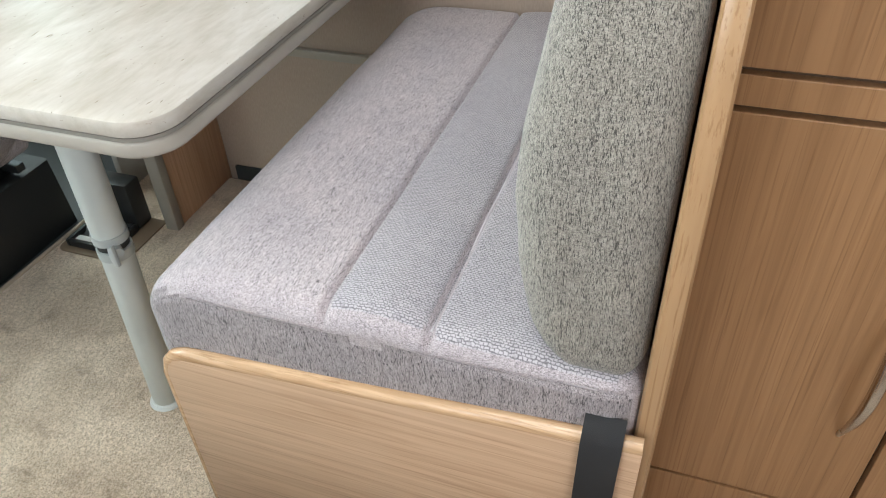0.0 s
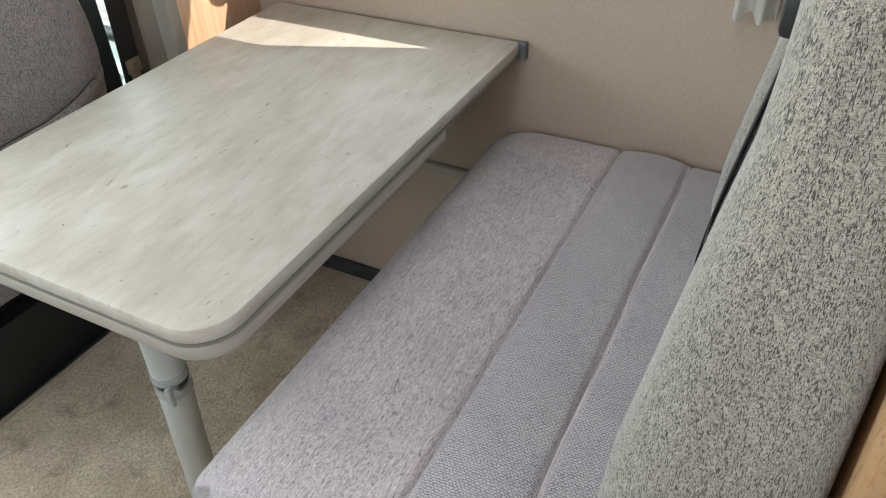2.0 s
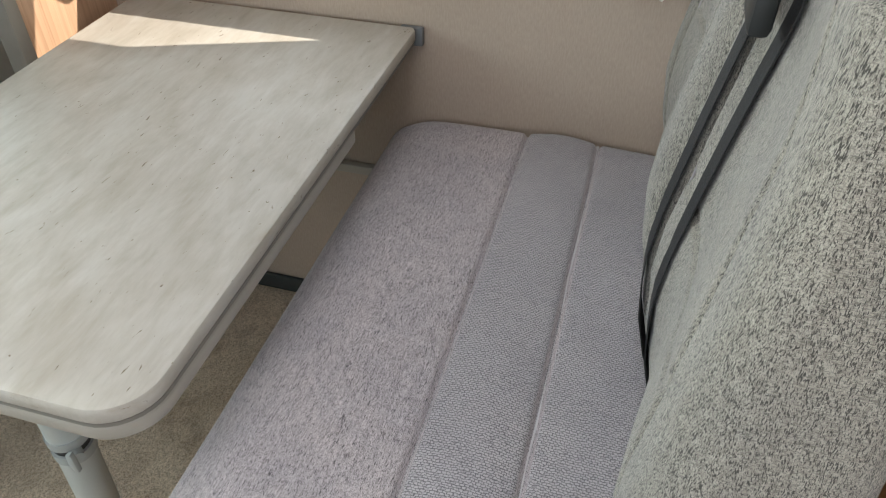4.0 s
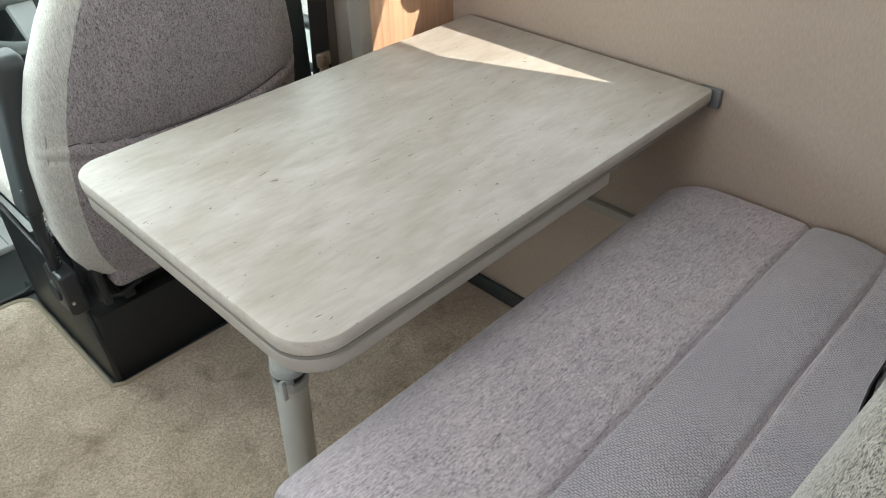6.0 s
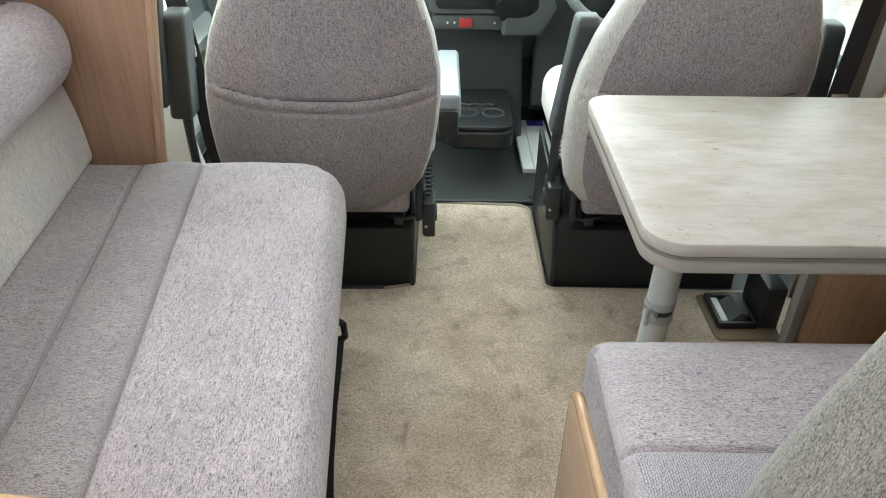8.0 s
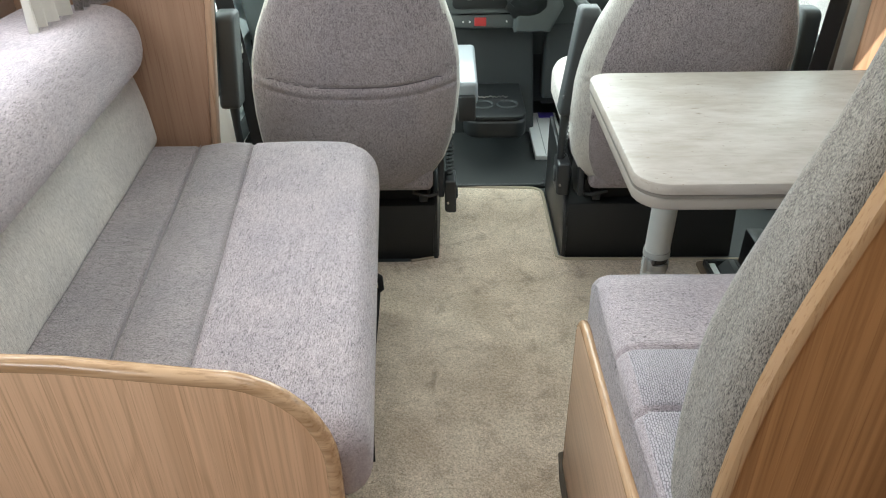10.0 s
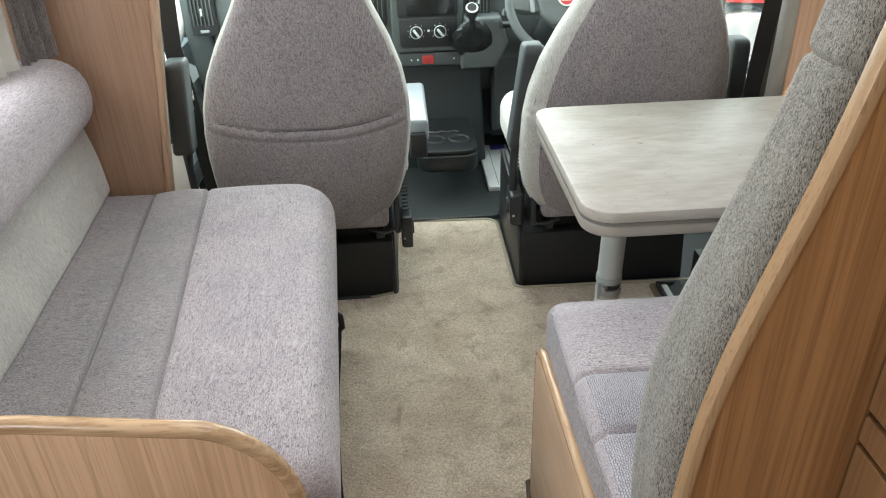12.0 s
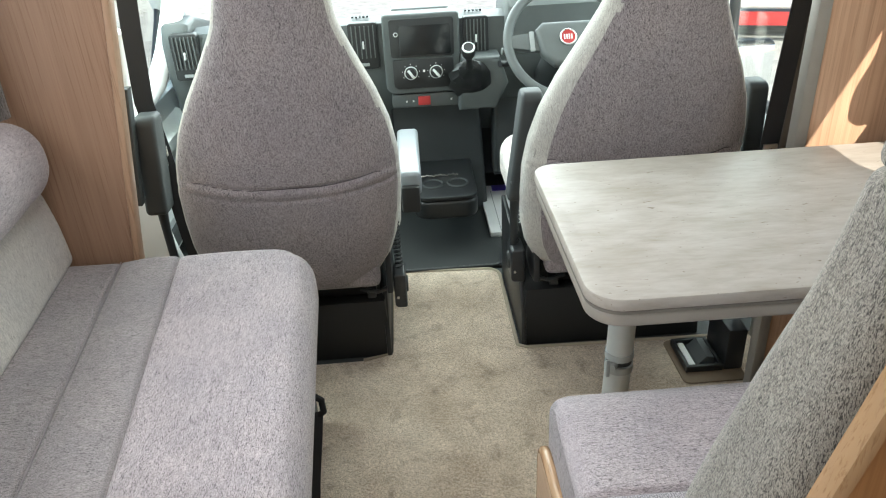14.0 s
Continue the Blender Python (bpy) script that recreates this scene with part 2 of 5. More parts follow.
WEAVE_Y = weave("fabric_rib_y", "X", (0.50, 0.47, 0.49), (0.155, 0.145, 0.156))
OAK_V = wood("oak_upright_grain", "z", (0.50, 0.32, 0.20), (0.33, 0.19, 0.105), seed=1.3)
# Post and its edge: same oak, darkened to hold the shade on this panel.
OAK_P_SHADED = wood("oak_post_shaded", "z", (0.36, 0.222, 0.146), (0.30, 0.18, 0.115), seed=7.7, lines=0.3, figure=0.2)
OAK_E = wood("oak_end_panel", "z", (0.56, 0.36, 0.235), (0.44, 0.27, 0.17), seed=8.8, lines=0.4, figure=0.3)
OAK_PT_SHADED = wood("oak_post_edge_shaded", "z", (0.44, 0.285, 0.185), (0.37, 0.23, 0.145), 0.28, seed=7.1, lines=0.3, figure=0.2)
# Arm oak is lightened; the light falling on its rear face is in the colour.
OAK_A_LIT = wood("oak_arm_lit", "z", (0.76, 0.515, 0.335), (0.56, 0.35, 0.205), seed=5.2, lines=0.6)
OAK_TX = wood("oak_edge_trim_x", "x", (0.60, 0.41, 0.25), (0.45, 0.29, 0.16), 0.2, seed=3.3)
OAK_TY = wood("oak_edge_trim_y", "y", (0.58, 0.39, 0.235), (0.44, 0.28, 0.15), 0.25, seed=3.6)
GROOVE = plain("brown_groove", (0.07, 0.035, 0.016), 0.6)
# Wardrobe oak darkened: the shade over its doors is put into the base colour.
OAK_W_SHADED = wood("oak_wardrobe_shaded", "z", (0.35, 0.195, 0.092), (0.22, 0.115, 0.05), seed=4.1, lines=0.55, figure=0.4)
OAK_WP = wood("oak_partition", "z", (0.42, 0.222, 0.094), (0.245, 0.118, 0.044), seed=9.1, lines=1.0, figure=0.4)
OAK_H = wood("oak_level_grain", "y", (0.58, 0.40, 0.265), (0.45, 0.29, 0.18), seed=2.2, lines=0.5)
OAK_T = wood("oak_edge_trim", "z", (0.41, 0.255, 0.135), (0.35, 0.21, 0.105), 0.25, seed=3.0, lines=0.2, figure=0.1)
CARPET, LAMINATE, WALL, GLASS = carpet_mat(), laminate(), wallpaper(), glass_mat()
EDGE = plain("table_edge", (0.36, 0.33, 0.285), 0.35, var=0.06)
EDGE_D = plain("table_edge_groove", (0.20, 0.185, 0.16), 0.5)
ALU = plain("grey_lacquer_tube", (0.50, 0.53, 0.51), 0.35, 0.2, var=0.05)
STEEL = plain("brushed_steel", (0.62, 0.60, 0.57), 0.28, 1.0, var=0.06)
BLACK = plain("black_plastic", (0.018, 0.020, 0.021), 0.42)
BLACK_M = plain("black_matt_plastic", (0.034, 0.039, 0.040), 0.62, grain=500, bmp=0.2)
DASH = plain("dash_plastic", (0.075, 0.086, 0.086), 0.5, grain=600, bmp=0.25)
DASH_L = plain("dash_dark_grey", (0.095, 0.107, 0.107), 0.5, grain=600, bmp=0.2)
GREY = plain("grey_trim", (0.30, 0.32, 0.32), 0.5)
PALE = plain("pale_plastic", (0.62, 0.66, 0.65), 0.45)
WHITE = plain("white_plastic", (0.75, 0.76, 0.75), 0.4, var=0.04)
RUBBER = plain("rubber_mat", (0.024, 0.028, 0.028), 0.75, grain=350, bmp=0.4)
WEBBING = plain("belt_webbing", (0.012, 0.012, 0.013), 0.8, grain=900, bmp=0.4)
PIPING = plain("carpet_binding", (0.33, 0.285, 0.215), 0.9, grain=700, bmp=0.5)
RED = plain("red_plastic", (0.42, 0.035, 0.035), 0.35)
CEIL = plain("ceiling_lining", (0.74, 0.72, 0.68), 0.7, var=0.04)
NET = plain("net_curtain", (0.78, 0.76, 0.71), 0.9, grain=700, bmp=0.3)
SEAM_D = plain("dark_seam", (0.06, 0.052, 0.056), 0.9)
# Welt coloured pale as a painted highlight along its ridge.
SEAM_GLINT = plain("seam_welt_highlight", (0.55, 0.53, 0.545), 0.9, grain=700, bmp=0.4)
SEAM = plain("seam_thread", (0.36, 0.33, 0.34), 0.9)
PIPE_L = plain("pale_piping", (0.40, 0.385, 0.355), 0.9, grain=700)
SHADE = plain("dark_glass", (0.015, 0.017, 0.018), 0.12, bmp=0)


# ---- building helpers ----
def thing(name, base, label, category, group="", kind=""):
    ob = new(name)
    ob.empty_display_size = 0.05
    ob.location = base
    return tagged(ob, label, category, group, kind)


def base_of(ob):
    v = Vector((0, 0, 0))
    while ob is not None:
        v += ob.location
        ob = ob.parent
    return v


def part(name, bm, mats, parent=None, label="", smooth=True, tags=None):
    """Links a bmesh, built in the place's own metres, as one mesh under a thing or a part."""
    me = bpy.data.meshes.new(name)
    if parent is not None:
        bmesh.ops.translate(bm, verts=bm.verts, vec=-base_of(parent))
    bmesh.ops.recalc_face_normals(bm, faces=bm.faces)
    for f in bm.faces:
        f.smooth = smooth
    bm.to_mesh(me)
    bm.free()
    for k in mats if isinstance(mats, (list, tuple)) else [mats]:
        me.materials.append(k)
    ob = new(name, me)
    ob.parent = parent
    if label:
        ob["label"] = label
    if tags:
        tagged(ob, **tags)
    if smooth:
        me.set_sharp_from_angle(angle=radians(38))
    return ob


def structure(name, bm, mats, label, smooth=True):
    return part(name, bm, mats, None, "", smooth, dict(label=label, kind="structure"))


def box(x0, x1, y0, y1, z0, z1, bev=0.0, seg=2):
    bm = bmesh.new()
    bmesh.ops.create_cube(bm, size=1)
    for v in bm.verts:
        v.co = Vector((x0 + (x1 - x0) * (v.co.x + 0.5), y0 + (y1 - y0) * (v.co.y + 0.5), z0 + (z1 - z0) * (v.co.z + 0.5)))
    if bev:
        bmesh.ops.bevel(bm, geom=bm.edges[:], offset=bev, segments=seg, profile=0.5, affect="EDGES")
    return bm


def joined(*bms):
    """All of these bmeshes in the first one."""
    a = bms[0]
    for b in bms[1:]:
        me = bpy.data.meshes.new("tmp")
        b.to_mesh(me)
        b.free()
        a.from_mesh(me)
        bpy.data.meshes.remove(me)
    return a


def turned(bm, m):
    bmesh.ops.transform(bm, matrix=m, verts=bm.verts)
    return bm


def prism(outline, axis, a, b, bev=0.0, seg=2):
    """A plate with this outline, between a and b along an axis. The outline is in the two other axes, in order."""
    bm = bmesh.new()
    k = "xyz".index(axis)

    def co(p, d):
        c = list(p)
        c.insert(k, d)
        return c
    lo = [bm.verts.new(co(p, a)) for p in outline]
    hi = [bm.verts.new(co(p, b)) for p in outline]
    f1, f2 = bm.faces.new(lo), bm.faces.new(hi)
    for i in range(len(lo)):
        j = (i + 1) % len(lo)
        bm.faces.new((lo[i], lo[j], hi[j], hi[i]))
    bmesh.ops.recalc_face_normals(bm, faces=bm.faces)
    if bev:
        rim = [e for e in bm.edges if e in f1.edges[:] or e in f2.edges[:]]
        bmesh.ops.bevel(bm, geom=rim, offset=bev, segments=seg, profile=0.5, affect="EDGES")
    return bm


def rounded(x0, x1, y0, y1, radii, n=8):
    """A rectangle with rounded corners: (x0,y0), (x1,y0), (x1,y1), (x0,y1)."""
    pts = []
    for (cx, cy, sx, sy, start), r in zip(((x0, y0, 1, 1, 180), (x1, y0, -1, 1, 270), (x1, y1, -1, -1, 0), (x0, y1, 1, -1, 90)), radii):
        if r <= 0:
            pts.append((cx, cy))
            continue
        for i in range(n + 1):
            a = radians(start + 90 * i / n)
            pts.append((cx + sx * r + r * math.cos(a), cy + sy * r + r * math.sin(a)))
    return pts


def tube(points, r, seg=10, caps=True):
    """A round bar along points; r is one radius or one for each point."""
    bm = bmesh.new()
    pts = [Vector(p) for p in points]
    rs = r if isinstance(r, (list, tuple)) else [r] * len(pts)
    rings, up = [], None
    for i, p in enumerate(pts):
        t = (pts[min(i + 1, len(pts) - 1)] - pts[max(i - 1, 0)]).normalized()
        if up is None:
            up = t.orthogonal().normalized()
        up = (up - t * up.dot(t)).normalized()
        side = t.cross(up)
        rings.append([bm.verts.new(p + rs[i] * (math.cos(2 * math.pi * k / seg) * up + math.sin(2 * math.pi * k / seg) * side)) for k in range(seg)])
    for a, b in zip(rings, rings[1:]):
        for k in range(seg):
            bm.faces.new((a[k], a[(k + 1) % seg], b[(k + 1) % seg], b[k]))
    if caps:
        bm.faces.new(rings[0])
        bm.faces.new(rings[-1])
    return bm


def ribbon(points, side, w, th=0.0015):
    """A flat strap along points, w wide in the direction side."""
    bm = bmesh.new()
    pts, side = [Vector(p) for p in points], Vector(side).normalized()
    rows = []
    for i, p in enumerate(pts):
        t = (pts[min(i + 1, len(pts) - 1)] - pts[max(i - 1, 0)]).normalized()
        nn = t.cross(side).normalized()
        rows.append([bm.verts.new(p + side * a * w / 2 + nn * b * th / 2) for a, b in ((-1, -1), (1, -1), (1, 1), (-1, 1))])
    for a, b in zip(rows, rows[1:]):
        for k in range(4):
            bm.faces.new((a[k], a[(k + 1) % 4], b[(k + 1) % 4], b[k]))
    bm.faces.new(rows[0])
    bm.faces.new(rows[-1])
    return bm


def disc(center, axis, r, depth, seg=28, r2=None, bev=0.0):
    bm = bmesh.new()
    bmesh.ops.create_cone(bm, cap_ends=True, segments=seg, radius1=r, radius2=r if r2 is None else r2, depth=depth)
    if bev:
        bmesh.ops.bevel(bm, geom=[e for e in bm.edges if len(e.link_faces) == 2 and any(len(f.verts) > 4 for f in e.link_faces)], offset=bev, segments=2, affect="EDGES")
    q = Vector((0, 0, 1)).rotation_difference(Vector(axis).normalized()).to_matrix().to_4x4()
    return turned(bm, Matrix.Translation(center) @ q)


def ring(center, axis, R, r, seg=40, seg2=10):
    q = Vector((0, 0, 1)).rotation_difference(Vector(axis).normalized()).to_matrix()
    bm = bmesh.new()
    rows = []
    for i in range(seg):
        a = 2 * math.pi * i / seg
        row = []
        for j in range(seg2):
            b = 2 * math.pi * j / seg2
            row.append(bm.verts.new(Vector(center) + q @ Vector(((R + r * math.cos(b)) * math.cos(a), (R + r * math.cos(b)) * math.sin(a), r * math.sin(b)))))
        rows.append(row)
    for i in range(seg):
        for j in range(seg2):
            bm.faces.new((rows[i][j], rows[(i + 1) % seg][j], rows[(i + 1) % seg][(j + 1) % seg2], rows[i][(j + 1) % seg2]))
    return bm


def steps(lo, hi, r, n, extra=()):
    """Places along one side of a padded box: close together in its rounded ends and beside its seams."""
    edge = [r * (1 - math.tan(radians(a))) for a in (45, 34, 22, 11, 0)]
    v = [lo + e for e in edge] + [hi - e for e in edge]
    v += list(np.linspace(lo + r, hi - r, n)[1:-1])
    for s in extra:
        v += [s + o for o in (-0.012, -0.008, -0.0055, -0.0035, -0.0015, 0, 0.0015, 0.0035, 0.0055, 0.008, 0.012)]
    v = sorted(v)
    out = [v[0]]
    for a in v[1:]:
        if a - out[-1] > 0.0008:
            out.append(a)
    return out


def padded(x, y, z, r, n=(14, 14, 6), seams=((), (), ()), shape=None, plan=()):
    """A padded box between the pairs x, y, z with rounding r. plan: corners (x side, y side, radius) rounded in plan. shape(p, u) moves each point; u is its place in the box."""
    lo, hi = Vector((x[0], y[0], z[0])), Vector((x[1], y[1], z[1]))
    ax = [steps(lo[k], hi[k], r, n[k], seams[k]) for k in range(3)]
    bm = bmesh.new()
    made = {}

    def vert(p):
        key = tuple(round(c, 5) for c in p)
        if key not in made:
            q = Vector(p)
            inner = Vector([min(max(q[k], lo[k] + r), hi[k] - r) for k in range(3)])
            dd = q - inner
            if dd.length > 1e-9:
                q = inner + dd.normalized() * max(abs(c) for c in dd)
            for sx, sy, R in plan:
                cx = hi.x - R if sx > 0 else lo.x + R
                cy = hi.y - R if sy > 0 else lo.y + R
                dx, dy = (q.x - cx) * sx, (q.y - cy) * sy
                if dx > 0 and dy > 0:
                    k = max(dx, dy) / math.hypot(dx, dy)
                    q.x, q.y = cx + sx * dx * k, cy + sy * dy * k
            if shape:
                q = Vector(shape(q, Vector([(p[k] - lo[k]) / (hi[k] - lo[k]) for k in range(3)])))
            made[key] = bm.verts.new(q)
        return made[key]

    for k in range(3):
        a, b = [i for i in range(3) if i != k]
        for end in (lo[k], hi[k]):
            for i in range(len(ax[a]) - 1):
                for j in range(len(ax[b]) - 1):
                    quad = []
                    for s, t in ((i, j), (i + 1, j), (i + 1, j + 1), (i, j + 1)):
                        p = [0, 0, 0]
                        p[k], p[a], p[b] = end, ax[a][s], ax[b][t]
                        quad.append(vert(p))
                    if len(set(quad)) == 4:
                        bm.faces.new(quad)
    return bm


def groove(dist, width=0.004, depth=0.006):
    return depth * math.exp(-(dist / width) ** 2)


def soft(p, amp=0.002, freq=6.0):
    return amp * noise.noise(Vector(p) * freq)


# ---- setting ----
WX, LX, REAR, TOP = 1.745, -0.34, -1.5, 2.0


def wall_with_hole(axis, a, b, lo, hi, hole):
    """A wall plate from a to b along its thickness, with one rectangular hole (u0, u1, z0, z1)."""
    u0, u1, z0, z1 = hole
    mk = (lambda p, q, r, s: box(a, b, p, q, r, s)) if axis == "x" else (lambda p, q, r, s: box(p, q, a, b, r, s))
    return joined(mk(lo[0], hi[0], lo[1], z0), mk(lo[0], hi[0], z1, hi[1]), mk(lo[0], u0, z0, z1), mk(u1, hi[0], z0, z1))


structure("floor", box(LX - 0.05, WX + 0.05, REAR, 2.95, -0.05, 0.0), BLACK_M, "dark floor under carpet and mats")
mat_out = [(LX + 0.01, REAR + 0.01), (WX - 0.01, REAR + 0.01), (WX - 0.01, 1.63), (0.96, 1.645)]
mat_out += [(0.935, 1.66 + 0.03 * i) for i in range(14)]
mat_out += [(0.935 - 0.045 * (1 - math.cos(radians(a))), 2.065 + 0.045 * math.sin(radians(a))) for a in range(0, 91, 15)]
mat_out += [(0.62, 2.125), (0.575, 2.10), (0.565, 1.66), (0.49, 1.64), (LX + 0.01, 1.63)]
structure("carpet", prism(mat_out, "z", 0.0, 0.008, 0.003), CARPET, "beige cut-pile fitted carpet with faint stains")
edge_line = [Vector((x, y, 0.008)) for x, y in mat_out[2:-1]]
structure("carpet_trim", tube(edge_line, 0.006, 8), PIPING, "stitched brown binding along the carpet edge")

structure("carpet_trim", tube([(0.842, 0.26, 0.012), (0.840, 0.55, 0.013), (0.842, 0.80, 0.012), (0.848, 0.868, 0.013), (0.88, 0.874, 0.012), (1.72, 0.874, 0.010)], 0.007, 8), plain("dark_binding", (0.09, 0.07, 0.05), 0.9, grain=500, bmp=0.5), "dark frayed carpet binding along the bench foot")
structure("wall_right", wall_with_hole("x", WX, WX + 0.05, (REAR, 0.0), (1.47, TOP), (0.525, 1.25, 0.925, 1.26)), WALL, "beige fabric-textured wall lining")
# The rear hole is invented, cut only for the fill lamp behind it.
structure("wall_left", joined(wall_with_hole("x", LX - 0.05, LX, (REAR, 0.0), (-0.1, TOP), (-0.85, -0.25, 1.0, 1.45)), wall_with_hole("x", LX - 0.05, LX, (-0.1, 0.0), (1.47, TOP), (0.38, 1.13, 1.0, 1.45))), WALL, "beige wall lining behind the sofa")
structure("wall_rear", box(LX, WX, REAR - 0.05, REAR, 0, TOP), WALL, "plain beige wall at the back")
structure("ceiling", joined(box(LX - 0.05, WX + 0.05, REAR, 2.0, TOP, TOP + 0.04)), CEIL, "pale ceiling lining")
structure("wall_skirting", box(WX - 0.012, WX - 0.002, 0.80, 1.36, 0.008, 0.05, 0.003), BLACK_M, "dark skirting rail along the wall under the table")
structure("wall_rail", box(WX - 0.018, WX - 0.001, 0.42, 1.38, 0.385, 0.405, 0.004), EDGE, "thin pale rail on the wall under the table")
structure("window_1", joined(prism(rounded(0.51, 1.27, 0.93, 1.28, (0.06,) * 4), "x", WX + 0.030, WX + 0.034)), GLASS, "side window above the table").visible_shadow = False

# End panel of pale wood between the table and the driver's seat, from floor to ceiling.
structure("panel_dinette", box(1.520, WX - 0.001, 1.385, 1.41, 0.0, TOP, 0.002), OAK_E, "light oak end panel beyond the table")
structure("panel_dinette_trim", box(1.492, 1.5195, 1.380, 1.415, 0.0, TOP, 0.004), plain("trim_beige", (0.27, 0.25, 0.22), 0.5), "beige edge trim of the end panel")
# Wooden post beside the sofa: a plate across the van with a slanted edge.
structure("panel_sofa", prism([(LX, 0.0), (-0.005, 0.0), (0.035, 0.52), (0.108, 1.06), (0.18, 1.6), (0.18, TOP), (LX, TOP)], "y", 1.405, 1.43, 0.002), OAK_P_SHADED, "light oak panel between sofa and cab")
structure("panel_sofa_trim", prism([(-0.0045, 0.0), (0.0095, 0.0), (0.0495, 0.52), (0.1225, 1.06), (0.1945, 1.6), (0.1945, TOP), (0.1805, TOP), (0.1805, 1.6), (0.1085, 1.06), (0.0355, 0.52)], "y", 1.401, 1.434, 0.003), OAK_PT_SHADED, "rounded oak edge of the panel")


# ---- dinette table ----
def dinette_table():
    t = thing("dinette_table", (1.05, 1.08, 0.008), "pale washed-wood laminate table on one grey folding leg", "table")
    top = rounded(0.914, 1.730, 0.799, 1.326, (0.055, 0.012, 0.012, 0.045))
    part("tabletop", prism(top, "z", 0.6815, 0.703, 0.004), [LAMINATE], t)
    part("edge_band", prism(rounded(0.9155, 1.729, 0.8005, 1.3245, (0.054, 0.012, 0.012, 0.044)), "z", 0.6765, 0.6815), EDGE_D, t, "dark groove round the top")
    low = rounded(0.916, 1.452, 0.801, 1.321, (0.055, 0.012, 0.012, 0.045))
    part("extension_leaf", prism(low, "z", 0.653, 0.6765, 0.006, 3), EDGE, t, "beige sliding leaf under the top")
    part("wall_bracket", joined(box(1.731, 1.744, 0.790, 0.83, 0.668, 0.700, 0.003), box(1.732, 1.744, 0.83, 1.30, 0.642, 0.678, 0.002)), plain("bracket_grey", (0.13, 0.14, 0.15), 0.4), t, "dark grey wall bracket")
    leg = part("leg", joined(tube([(1.055, 1.08, 0.653), (1.05, 1.08, 0.392)], 0.026, 24), tube([(1.05, 1.08, 0.374), (1.04, 1.09, 0.012)], 0.026, 24)), ALU, t)
    hg = plain("hinge_grey", (0.36, 0.38, 0.37), 0.4)
    part("hinge_gap", tube([(1.05, 1.08, 0.378), (1.05, 1.08, 0.388)], 0.0250, 24), BLACK, leg)
    part("hinge", joined(tube([(1.05, 1.08, 0.360), (1.05, 1.08, 0.376)], 0.0280, 24), tube([(1.05, 1.08, 0.390), (1.05, 1.08, 0.404)], 0.0280, 24), disc((1.031, 1.056, 0.383), (0.6, 0.8, 0), 0.0085, 0.014, 16)), hg, leg, "grey folding hinge")
    part("latch", prism([(1.050, 0.362), (1.058, 0.360), (1.062, 0.376), (1.060, 0.396), (1.050, 0.402)], "x", 1.017, 1.025, 0.002), hg, leg, "small grey latch")
    part("foot", joined(disc((1.04, 1.09, 0.013), (0, 0, 1), 0.034, 0.010, 28, 0.030, 0.002)), PALE, leg, "pale plastic foot")
    part("leg_socket", disc((1.055, 1.08, 0.648), (0, 0, 1), 0.045, 0.010, 24), BLACK, t)
    return t


dinette_table()


